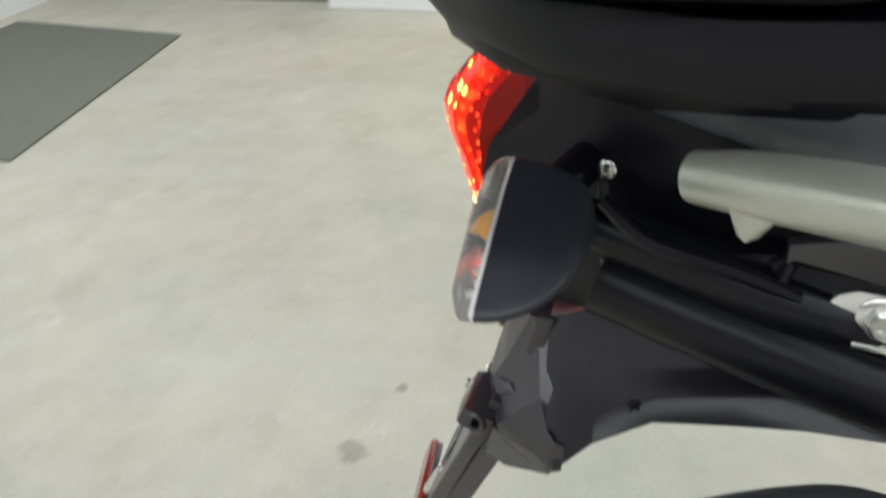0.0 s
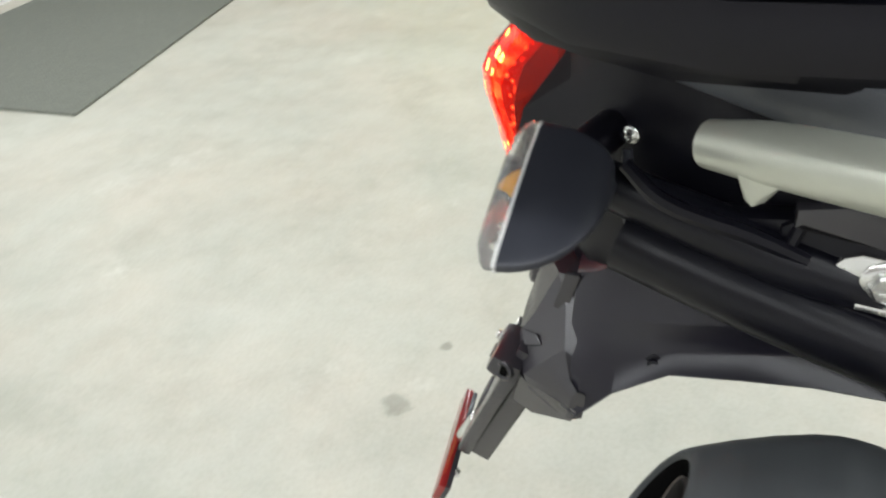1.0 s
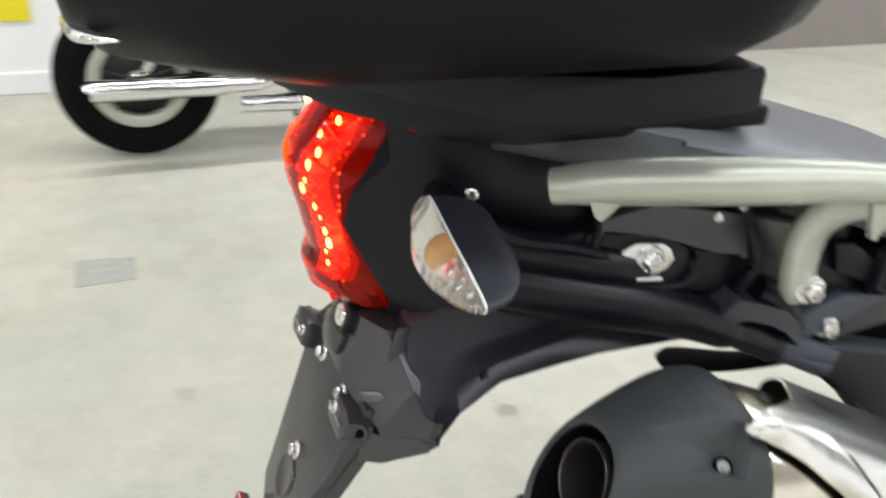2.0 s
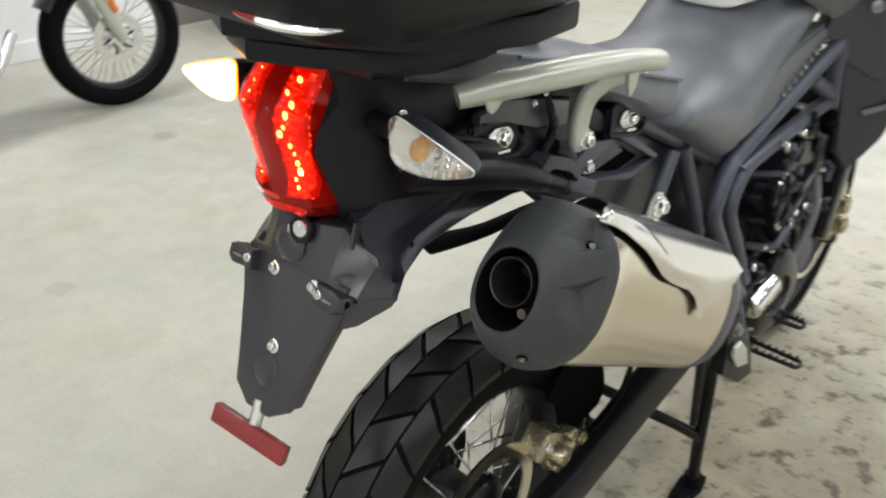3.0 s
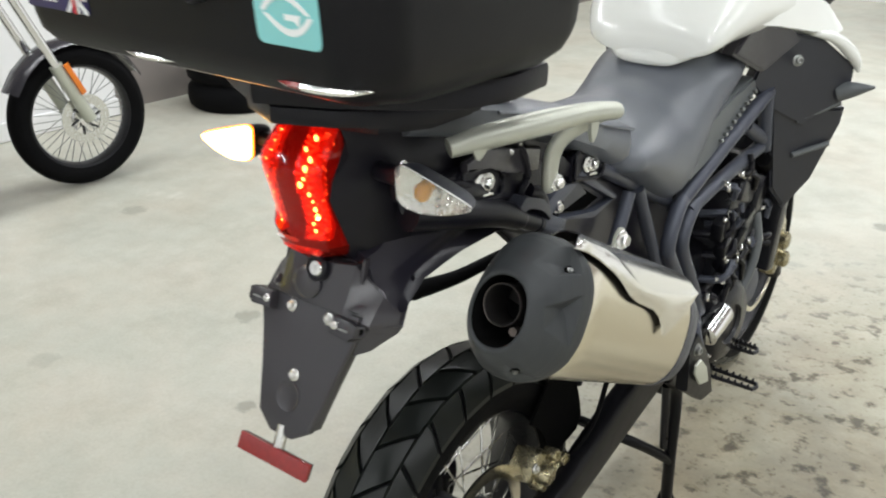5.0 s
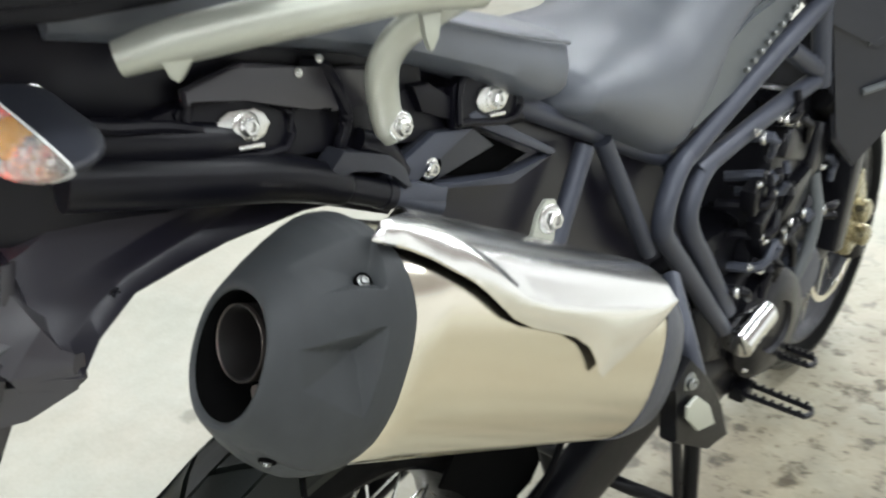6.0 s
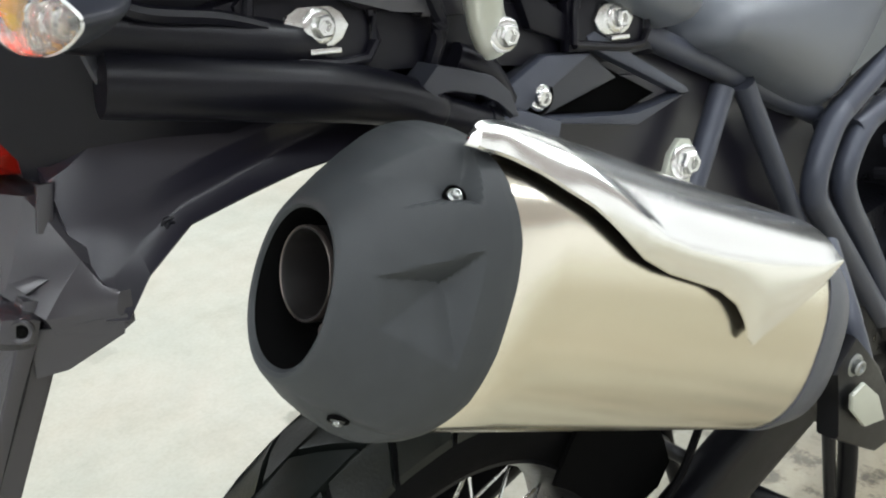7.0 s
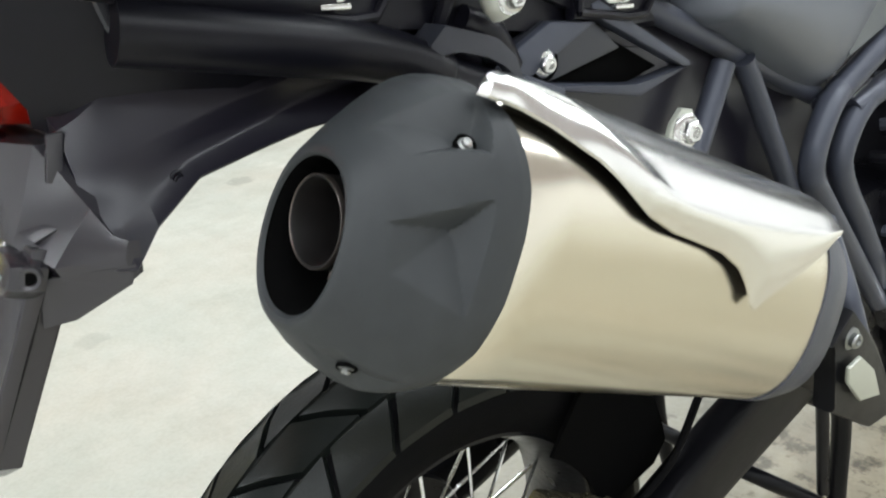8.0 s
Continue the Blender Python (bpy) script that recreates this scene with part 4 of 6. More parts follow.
part("subframe_collar", tube([(0.12, 0.02, 0.999, 0.014), (0.12, 0.045, 0.987, 0.014), (0.12, 0.07, 0.975, 0.014), (0.12, 0.071, 0.9745, 0.0155), (0.12, 0.08, 0.97, 0.0155), (0.12, 0.081, 0.9695, 0.012)], 0.014, seg=16, n=1), SLEEVE, bike, "stepped collar of the subframe tube")
part("subframe_link", tube([(0.12, 0.078, 0.971), (0.12, 0.11, 0.955), (0.118, 0.145, 0.936)], 0.0118, seg=14), FRAME, bike, "grey link tube of the subframe")
part("saddle_clip", side_plate([(0.006, 1.02), (0.022, 1.032), (0.05, 1.022), (0.074, 1.013), (0.091, 0.997), (0.099, 0.975), (0.09, 0.975), (0.079, 0.994), (0.062, 1.004), (0.036, 1.01), (0.024, 1.015), (0.018, 1.006)], 0.122, 0.026, 0.003), DOME, bike, "arched plastic clip over the tube", angle=25)
part("panel_ledge", tube([(0.112, -0.2, 1.12, 0.004), (0.118, -0.175, 1.102, 0.005), (0.121, -0.13, 1.091, 0.005), (0.121, -0.1, 1.08, 0.004)], 0.005, seg=8), PLASTIC, bike)
gusset = part("frame_gusset", side_plate([(0.07, 0.986), (0.142, 1.0125), (0.2, 1.003), (0.236, 0.973), (0.142, 0.962), (0.103, 0.97)], 0.112, 0.016, 0.004), DOME, bike, "angular dark frame gusset", angle=20)
part("gusset_face", side_plate([(0.07, 0.986), (0.142, 1.0125), (0.199, 1.003), (0.108, 0.969)], 0.119, 0.01, 0.003), FRAME, gusset, angle=20)
part("upper_arm", side_plate([(0.188, 1.019), (0.2, 1.021), (0.33, 0.944), (0.333, 0.938), (0.322, 0.9385), (0.194, 1.008)], 0.118, 0.018, 0.003), FRAME, gusset, angle=20)
part("lower_arm", side_plate([(0.139, 0.963), (0.253, 0.934), (0.326, 0.941), (0.333, 0.938), (0.256, 0.925), (0.146, 0.955)], 0.118, 0.016, 0.003), FRAME, gusset, angle=20)
# near-black sheet that stands for the shade in the open gusset
part("gusset_void_shade", side_plate([(0.14, 0.965), (0.23, 0.985), (0.31, 0.94), (0.25, 0.932)], 0.1, 0.008, 0.002), SHADE_BLACK, gusset, angle=20)
part("mount_stay", side_plate([(0.12, 1.062), (0.142, 1.06), (0.205, 1.016), (0.195, 1.006), (0.13, 1.035)], 0.114, 0.014, 0.003), PLASTIC, bike, "black stay of the pannier mount", angle=20)
part("link_block", side_plate([(0.069, 0.977), (0.103, 0.979), (0.15, 0.957), (0.146, 0.943), (0.075, 0.965)], 0.122, 0.02, 0.004), FRAME, bike, "grey block clamping the subframe tube", angle=25)
# near-black ring: recess shade round the bolt, put into the colour
part("bolt_recess", lathe([(0.0155, -0.004), (0.0155, 0.001), (0.013, 0.002), (0.012, 0.0)], facing(V(0.121, 0.134, 0.98), V(1, -0.1, 0)), 24), SHADE_BLACK, bike)
bolt(bike, V(0.122, 0.134, 0.98), V(1, -0.1, 0), 0.0075, False)
for a, b in (((0.118, 0.402, 0.925), (0.124, 0.338, 0.825)), ((0.114, 0.445, 0.92), (0.122, 0.56, 0.725)), ((0.1, 0.2, 1.045), (0.105, 0.62, 0.84))):
    part("frame_strut", tube([a, b], 0.0125, n=1), FRAME, bike)
# grey under-seat tray with two small studs, and a rubber strap loop
part("seat_tray", side_plate([(-0.11, 1.112), (-0.058, 1.122), (0.0, 1.106), (0.07, 1.092), (0.068, 1.058), (0.02, 1.064), (-0.001, 1.076), (-0.03, 1.078), (-0.06, 1.098), (-0.11, 1.1)], 0.118, 0.014, 0.004), PLASTIC_GREY, bike, "grey under-seat tray", angle=25)
for y in (-0.01, 0.012):
    bolt(bike, V(0.126, y, 1.107 + y * 0.3), V(1, 0, 0.2), 0.0025, False, "stud")
part("strap_loop", tube([(0.105, 0.01, 1.105), (0.122, 0.02, 1.1), (0.125, 0.035, 1.06), (0.118, 0.03, 1.03)], 0.006, seg=8), PLASTIC, bike, "black rubber strap loop")
part("cable_cover", tube([(0.118, 0.05, 1.03, 0.012), (0.122, 0.075, 1.015, 0.013), (0.12, 0.1, 0.985, 0.009)], 0.012, seg=10), PLASTIC, bike)
part("inner_panel", side_plate([(-0.15, 1.1), (0.3, 1.06), (0.68, 0.88), (0.74, 0.6), (0.5, 0.6), (0.38, 0.75), (0.2, 0.9), (0.0, 0.98)], 0.02, 0.14, 0.01), TRAY, bike, "dark inner guard behind the frame")


# seats and tank
def loft_yz(rows, seg=24, e=2.6, mat=None, name="", label="", parent=None):
    """A rounded body along y; rows are y, half width, bottom, top."""
    bm = bmesh.new()
    rings = []
    line = spline([(r[0], r[1], r[2], r[3]) for r in rows], 5)
    for y, hw, zb, zt in line:
        rings.append(oval(bm, V(0, y, (zb + zt) / 2), V(1, 0, 0), V(0, 0, 1), hw, (zt - zb) / 2, e, seg))
    bridge(bm, rings)
    return part(name, bm, mat, parent or bike, label)


def shell(pts, thick, inward, bevel=0.006):
    """A bent panel through corner points, thickened inward."""
    bm = bmesh.new()
    a = [bm.verts.new(p) for p in pts]
    b = [bm.verts.new(V(*p) + V(*inward) * thick) for p in pts]
    k = len(pts)
    faces = [bm.faces.new(a), bm.faces.new(b[::-1])]
    faces += [bm.faces.new((a[i], b[i], b[(i + 1) % k], a[(i + 1) % k])) for i in range(k)]
    bmesh.ops.bevel(bm, geom=list({e for f in faces[:1] for e in f.edges}), offset=bevel, segments=2, affect="EDGES")
    bmesh.ops.triangulate(bm, faces=[f for f in bm.faces if len(f.verts) > 4])
    return bm


loft_yz([(-0.18, 0.09, 1.15, 1.2), (-0.1, 0.12, 1.135, 1.195), (0.0, 0.14, 1.115, 1.172), (0.1, 0.15, 1.085, 1.147), (0.2, 0.154, 1.045, 1.118), (0.285, 0.152, 1.002, 1.094), (0.325, 0.147, 0.998, 1.082), (0.344, 0.122, 1.01, 1.07)], e=3.6, mat=VINYL, name="passenger_seat", label="grey vinyl passenger seat")
for s in (1, -1):
    part("seat_piping", tube([(s * 0.135, -0.06, 1.17), (s * 0.1515, 0.08, 1.137), (s * 0.155, 0.2, 1.1), (s * 0.15, 0.32, 1.066)], 0.0024, seg=6), VINYL, bike)
loft_yz([(0.345, 0.09, 0.97, 1.0), (0.37, 0.145, 0.96, 1.02), (0.4, 0.155, 0.945, 1.032), (0.49, 0.16, 0.885, 1.045), (0.6, 0.152, 0.828, 1.052), (0.66, 0.147, 0.85, 1.078), (0.74, 0.146, 0.94, 1.118), (0.84, 0.148, 1.03, 1.12), (0.9, 0.12, 1.05, 1.095)], e=2.5, mat=VINYL, name="rider_seat", label="grey vinyl rider seat with deep flanks")
tank = loft_yz([(0.68, 0.1, 1.108, 1.14), (0.7, 0.14, 1.106, 1.19), (0.78, 0.175, 1.112, 1.28), (0.93, 0.2, 1.1, 1.3), (1.07, 0.205, 1.05, 1.2), (1.2, 0.18, 1.0, 1.12), (1.28, 0.1, 1.0, 1.06)], e=2.3, mat=TANK, name="fuel_tank", label="glossy white fuel tank")
part("tank_wing", shell([(0.166, 0.79, 1.165), (0.195, 0.88, 1.168), (0.262, 1.06, 1.122), (0.27, 1.1, 1.135), (0.225, 1.09, 1.19), (0.19, 0.96, 1.25), (0.17, 0.84, 1.235)], 0.03, (-0.8, 0.2, -0.2)), TANK, tank, "white painted wing of the tank", angle=40)
# tongue of the tank that dips between the rider's knees
bm = bmesh.new()
bridge(bm, [oval(bm, V(0, y, z), V(1, 0, 0), V(0, 0, 1), hw, h, 2.2, 24) for y, z, hw, h in ((0.674, 1.098, 0.03, 0.004), (0.678, 1.104, 0.065, 0.013), (0.7, 1.128, 0.1, 0.034), (0.78, 1.165, 0.14, 0.06))])
part("tank_tongue", bm, TANK, tank)


shroud = part("radiator_shroud", shell([(0.15, 0.9, 1.03), (0.165, 0.9, 1.1), (0.205, 0.98, 1.135), (0.25, 1.03, 1.12), (0.305, 1.1, 1.06), (0.3, 1.12, 0.985), (0.23, 1.05, 0.92), (0.175, 0.97, 0.97)], 0.05, (-0.6, 0.7, 0)), DOME, bike, "dark plastic radiator shroud", angle=25)
part("lower_shroud", shell([(0.175, 0.98, 0.97), (0.235, 1.06, 0.95), (0.295, 1.13, 0.96), (0.29, 1.14, 0.92), (0.25, 1.13, 0.78), (0.205, 1.11, 0.7), (0.185, 1.05, 0.76)], 0.06, (-0.6, 0.7, 0)), DOME, shroud, "dark lower shroud", angle=25)
for a, b in (((0.215, 1.06, 0.85), (0.275, 1.12, 0.875)), ((0.215, 1.04, 0.935), (0.285, 1.11, 0.975))):
    part("shroud_rib", tube([a, b], 0.007, seg=8, n=1), COVER, shroud)
part("shroud_edge", tube([(0.225, 1.0, 1.135, 0.004), (0.265, 1.04, 1.125, 0.012), (0.3, 1.08, 1.085, 0.013), (0.312, 1.1, 1.05, 0.005)], 0.01, seg=10), TANK, shroud, "white painted edge trim")
bolt(bike, V(0.217, 0.968, 1.082), V(0.75, -0.65, 0.1), 0.008, False, "screw", DULL_ZINC)
part("front_indicator", tube([(0.28, 1.1, 1.0, 0.022), (0.31, 1.1, 1.01, 0.017), (0.352, 1.1, 1.021, 0.003)], 0.01, seg=12), COVER, bike, "smoked grey front turn indicator")
part("side_cover", shell([(0.14, 0.62, 0.88), (0.14, 0.64, 0.97), (0.148, 0.76, 1.02), (0.155, 0.9, 1.05), (0.155, 0.93, 1.02), (0.148, 0.8, 0.93)], 0.03, (-1, 0, 0)), COVER, bike, "grey plastic side cover", angle=25)
for k in range(9):
    u = k / 8
    part("cover_stud", lathe([(0.004, -0.004), (0.004, 0.003), (0.0025, 0.004)], facing(V(0.153 + 0.006 * u, 0.75 + 0.15 * u, 0.945 + 0.075 * u), V(1, -0.4, 0.3)), 10), DULL_ZINC, bike)


def mirror(pts):
    """The same outline on the other flank."""
    return [(-x, y, z) for x, y, z in pts[::-1]]


far = part("radiator_shroud", shell(mirror([(0.15, 0.9, 1.03), (0.165, 0.9, 1.1), (0.205, 0.98, 1.135), (0.25, 1.03, 1.12), (0.305, 1.1, 1.06), (0.3, 1.12, 0.985), (0.23, 1.05, 0.92), (0.175, 0.97, 0.97)]), 0.05, (0.6, 0.7, 0)), DOME, bike, "dark plastic radiator shroud", angle=25)
part("shroud_wing", shell(mirror([(0.17, 0.9, 1.13), (0.19, 0.93, 1.2), (0.24, 1.02, 1.19), (0.275, 1.05, 1.14), (0.25, 0.97, 1.115)]), 0.02, (0.3, 0.5, -0.3)), TANK, far, "white painted wing of the tank", angle=25)
part("tank_filler_panel", shell([(0.15, 0.76, 1.115), (0.165, 0.82, 1.18), (0.2, 0.95, 1.16), (0.215, 0.98, 1.12), (0.17, 0.9, 1.06)], 0.04, (-0.8, 0.3, 0)), PLASTIC_GREY, bike, "dark infill panel below the tank", angle=25)
part("cockpit", lathe([(0.0, -0.08), (0.06, -0.07), (0.1, -0.02), (0.11, 0.03), (0.08, 0.08), (0.0, 0.1)], at(0.09, 1.36, 1.2), 24), PLASTIC, bike, "dark cockpit and instrument hood")
for pts in ([(0.128, 0.6, 0.83), (0.15, 0.78, 0.925), (0.17, 0.96, 1.01)], [(0.134, 0.66, 0.815), (0.15, 0.84, 0.855), (0.165, 1.03, 0.885)], [(0.168, 0.95, 1.02), (0.168, 1.0, 0.87)], [(0.155, 0.88, 0.95), (0.165, 1.0, 0.89)], [(0.13, 0.64, 0.85), (0.136, 0.6, 0.835), (0.14, 0.568, 0.8), (0.14, 0.562, 0.765), (0.14, 0.582, 0.735), (0.14, 0.67, 0.635), (0.14, 0.79, 0.5)], [(0.135, 0.72, 0.83), (0.138, 0.67, 0.812), (0.14, 0.64, 0.785), (0.14, 0.633, 0.755), (0.14, 0.655, 0.715), (0.14, 0.7, 0.66), (0.14, 0.8, 0.53)]):
    part("frame_tube", tube(pts, 0.0155, seg=14, n=8, up=(1, 0, 0)), FRAME, bike)

# engine
bm = bmesh.new()
box_into(bm, (0.28, 0.42, 0.26), at(0.0, 0.93, 0.45), 0.035, 3)
box_into(bm, (0.3, 0.24, 0.3), at(0.0, 1.0, 0.7, -15), 0.02)
box_into(bm, (0.24, 0.3, 0.14), at(0.0, 0.75, 0.6), 0.03)
engine = part("engine", bm, ENGINE, bike, "black and grey engine block")
for y, z, sy, sz, rx in ((0.95, 0.78, 0.12, 0.05, -20), (1.06, 0.74, 0.07, 0.1, -15), (0.98, 0.68, 0.1, 0.07, 10), (0.88, 0.66, 0.08, 0.09, 25), (1.07, 0.62, 0.09, 0.06, -30), (0.94, 0.6, 0.07, 0.05, 0), (0.83, 0.73, 0.06, 0.05, 15)):
    part("engine_cover", box((0.03, sy, sz), at(0.152, y, z, rx, 4, 3), 0.009, 2), ENGINE, engine)
part("clutch_cover", lathe([(0.105, 0), (0.105, 0.03), (0.09, 0.045), (0.05, 0.05), (0.045, 0.042), (0.0, 0.042)], facing(V(0.135, 0.92, 0.46), V(1, -0.1, 0)), 36, False), ENGINE, engine, "round clutch cover")
part("generator_cover", lathe([(0.06, 0), (0.06, 0.025), (0.045, 0.04), (0.0, 0.042)], facing(V(0.135, 1.06, 0.5), V(1, -0.1, 0)), 28, False), FRAME, engine)
for k in range(10):
    a = 2 * math.pi * k / 10
    bolt(engine, V(0.166, 0.92 + 0.098 * math.cos(a), 0.46 + 0.098 * math.sin(a)), V(1, -0.1, 0), 0.0045)
rnd = random.Random(4)
for k in range(22):
    y, z = 0.76 + rnd.random() * 0.4, 0.56 + rnd.random() * 0.28
    bm = tube([(0.1, y, z, 0.009), (0.165 + 0.01 * rnd.random(), y + 0.02, z + 0.01, 0.009), (0.17, y + 0.06 * rnd.random(), z - 0.06 + 0.12 * rnd.random(), 0.006)], 0.008, seg=8, n=3)
    part("hose", bm, (PLASTIC, ENGINE, FRAME)[k % 3], engine)
    if k % 3:
        bolt(engine, V(0.166, y - 0.02, z + 0.03 * rnd.random()), V(1, -0.4 + 0.8 * rnd.random(), 0.3), 0.0045)
    if k % 2:
        part("clip", lathe([(0.011, -0.004), (0.012, 0.0), (0.011, 0.004)], facing(V(0.163, y + 0.015, z + 0.008), V(1, 0.3, 0.1)), 14), BOLT, engine)
part("radiator", box((0.36, 0.05, 0.42), at(0, 1.24, 0.7, -12), 0.01), ENGINE, bike, "black radiator core")
part("radiator_hose", tube([(0.15, 1.2, 0.84), (0.17, 1.1, 0.8), (0.165, 1.02, 0.84)], 0.018, seg=12), RUBBER, bike)
part("header_pipe", tube([(0.11, 0.86, 0.4), (0.12, 0.96, 0.412), (0.115, 1.06, 0.42), (0.09, 1.2, 0.4), (0.08, 1.27, 0.5)], 0.031, seg=18), CHROME, bike, "chrome exhaust header pipe")
part("collector_sleeve", lathe([(0.024, -0.05), (0.03, -0.046), (0.031, 0.04), (0.027, 0.046)], facing(V(0.165, 0.84, 0.49), V(0.05, 1, 0.35)), 28), CHROME, bike, "bright chrome exhaust sleeve")
part("water_pipe", tube([(0.16, 1.05, 0.7), (0.175, 1.05, 0.63), (0.175, 1.03, 0.56), (0.165, 1.0, 0.5)], 0.011, seg=12), COVER, bike, "grey coolant pipe")
part("link_pipe", tube([(0.225, 0.34, 0.7), (0.2, 0.45, 0.6), (0.15, 0.62, 0.47), (0.11, 0.86, 0.4)], 0.028, seg=16), SOOT_SHADE, bike, "stained exhaust link pipe")

# wheels
REAR, FRONT = V(0, 0.04, 0.385), V(0, 1.56, 0.352)


def wheel(name, c, r, half, rim_r, spokes, label, knobs):
    def surf(v, lift=0.0):
        """Half width and radius at v, from -1 to 1 across the tread."""
        a = v * 1.25
        return half * math.sin(a) / math.sin(1.25), r - (r - rim_r) * 0.42 * (1 - math.cos(a)) / (1 - math.cos(1.25)) + lift

    m = Matrix(((0, 0, 1, c.x), (1, 0, 0, c.y), (0, 1, 0, c.z), (0, 0, 0, 1)))
    prof = [(rim_r - 0.004, -half * 0.72), (rim_r + 0.01, -half * 0.86), (rim_r + (r - rim_r) * 0.3, -half)]
    prof += [(surf(v, -0.008)[1], surf(v)[0]) for v in [k / 8 for k in range(-8, 9)]]
    prof += [(rim_r + (r - rim_r) * 0.3, half), (rim_r + 0.01, half * 0.86), (rim_r - 0.004, half * 0.72)]
    tyre = part(name, lathe(prof, m, 96, False), RUBBER, bike, label)
    # blocks
    n = knobs
    step = 2 * math.pi / n

    def block(poly, lift=0.0):
        bm = bmesh.new()
        top, low = [], []
        for a, v in poly:
            for lst, h, k in ((top, lift, 0.94), (low, -0.012, 1.0)):
                ca = sum(q[0] for q in poly) / len(poly)
                cv = sum(q[1] for q in poly) / len(poly)
                aa, vv = ca + (a - ca) * k, cv + (v - cv) * k
                x, rr = surf(vv, h)
                lst.append(bm.verts.new((x, rr * math.cos(aa * step), rr * math.sin(aa * step))))
        k = len(poly)
        bm.faces.new(top)
        for i in range(k):
            bm.faces.new((low[i], low[(i + 1) % k], top[(i + 1) % k], top[i]))
        bmesh.ops.triangulate(bm, faces=[f for f in bm.faces if len(f.verts) > 4])
        return bm

    shapes = []
    for row, v0 in enumerate((-0.74, -0.245, 0.245, 0.74)):
        s = 1 if row % 2 else -1
        off = 0.5 * (row % 2)
        h, g = 0.24, 0.465
        k = 0.3 if row in (1, 2) else 0.18
        shapes.append([(off - g - s * k, v0 - h), (off - s * k + 0.05, v0 - h * 1.04), (off + g - s * k, v0 - h), (off + g, v0), (off + g + s * k, v0 + h), (off + s * k, v0 + h * 1.04), (off - g + s * k, v0 + h), (off - g, v0)])
    for poly in shapes:
        first = part("tread_block", block(poly), TREAD, tyre, angle=20)
        for k in range(n):
            ob = first if k == 0 else new("tread_block", first.data)
            ob.parent = tyre
            ob.matrix_basis = Matrix.Translation(c) @ Matrix.Rotation(2 * math.pi * k / n, 4, "X")
    # rim, hub and spokes
    hw = half * 0.74
    prof = [(rim_r + 0.004, -hw), (rim_r - 0.006, -hw), (rim_r - 0.012, -hw * 0.8), (rim_r - 0.022, -hw * 0.4), (rim_r - 0.024, 0), (rim_r - 0.022, hw * 0.4), (rim_r - 0.012, hw * 0.8), (rim_r - 0.006, hw), (rim_r + 0.004, hw)]
    part("rim", lathe(prof, m, 64, False), ENGINE, tyre, "wire-spoked rim")
    part("hub", lathe([(0.03, -half), (0.055, -half * 0.8), (0.06, -half * 0.6), (0.035, -half * 0.4), (0.035, half * 0.4), (0.06, half * 0.6), (0.055, half * 0.8), (0.03, half)], m, 32), ENGINE, tyre)
    for k in range(spokes):
        a = 2 * math.pi * k / spokes
        s = 1 if k % 2 else -1
        b = a + (0.35 if k % 4 < 2 else -0.35)
        p0 = m @ V(0.055 * math.cos(b), 0.055 * math.sin(b), s * half * 0.65)
        p1 = m @ V((rim_r - 0.02) * math.cos(a), (rim_r - 0.02) * math.sin(a), s * half * 0.15)
        part("spoke", tube([p0, p1], 0.0022, seg=6, n=1), BOLT, tyre)
    return tyre, m


rear, MR = wheel("rear_tyre", REAR, 0.328, 0.075, 0.222, 36, "black dual-purpose rear tyre with angular blocks", 25)
front, MF = wheel("front_tyre", FRONT, 0.345, 0.048, 0.272, 36, "black dual-purpose front tyre", 36)


def disc(tyre, m, x, r_out, r_in):
    bm = lathe([(r_in, -0.0025), (r_out, -0.0025), (r_out, 0.0025), (r_in, 0.0025), (r_in, -0.0025)], m @ at(0, 0, x), 56, False)
    part("brake_disc", bm, STEEL, tyre, "steel brake disc")


part("sprocket", lathe([(0.112, -0.004), (0.115, 0.0), (0.112, 0.004), (0.05, 0.006)], MR @ at(0, 0, -0.07), 40), ENGINE, rear, "black rear sprocket")
part("chain_guard", tube([(-0.1, -0.05, 0.52), (-0.1, 0.12, 0.57), (-0.1, 0.35, 0.56), (-0.1, 0.5, 0.52)], 0.025, seg=10, flat=1.0), PLASTIC, bike, "black chain guard")
disc(rear, MR, 0.068, 0.125, 0.1)
disc(front, MF, 0.06, 0.155, 0.14)

bm = bmesh.new()
rings = []
for k in range(8):
    a = radians(12 + k * 6.0)
    rings.append([bm.verts.new((x, 0.04 + r * math.cos(a), 0.385 + r * math.sin(a))) for x, r in ((0.086, 0.205), (0.09, 0.3), (0.078, 0.34), (0.0, 0.352), (-0.078, 0.34), (-0.09, 0.3), (-0.086, 0.205), (-0.082, 0.205), (-0.084, 0.3), (-0.074, 0.333), (0.0, 0.344), (0.074, 0.333), (0.084, 0.3), (0.082, 0.205))])
bridge(bm, rings)
part("rear_hugger", bm, SHADE_BLACK, bike, "black hugger over the rear wheel", angle=30)
bm = bmesh.new()
box_into(bm, (0.045, 0.1, 0.15), at(0.115, 1.43, 0.47, 20), 0.015)
box_into(bm, (0.04, 0.05, 0.06), at(0.12, 1.4, 0.56, 20), 0.012)
lathe_into(bm, [(0.026, 0), (0.026, 0.02), (0.018, 0.026)], facing(V(0.137, 1.41, 0.5), V(1, 0, 0)), 18)
lathe_into(bm, [(0.024, 0), (0.024, 0.02), (0.016, 0.026)], facing(V(0.137, 1.435, 0.435), V(1, 0, 0)), 18)
part("front_caliper", bm, BRASS, bike, "dull gold front brake caliper")

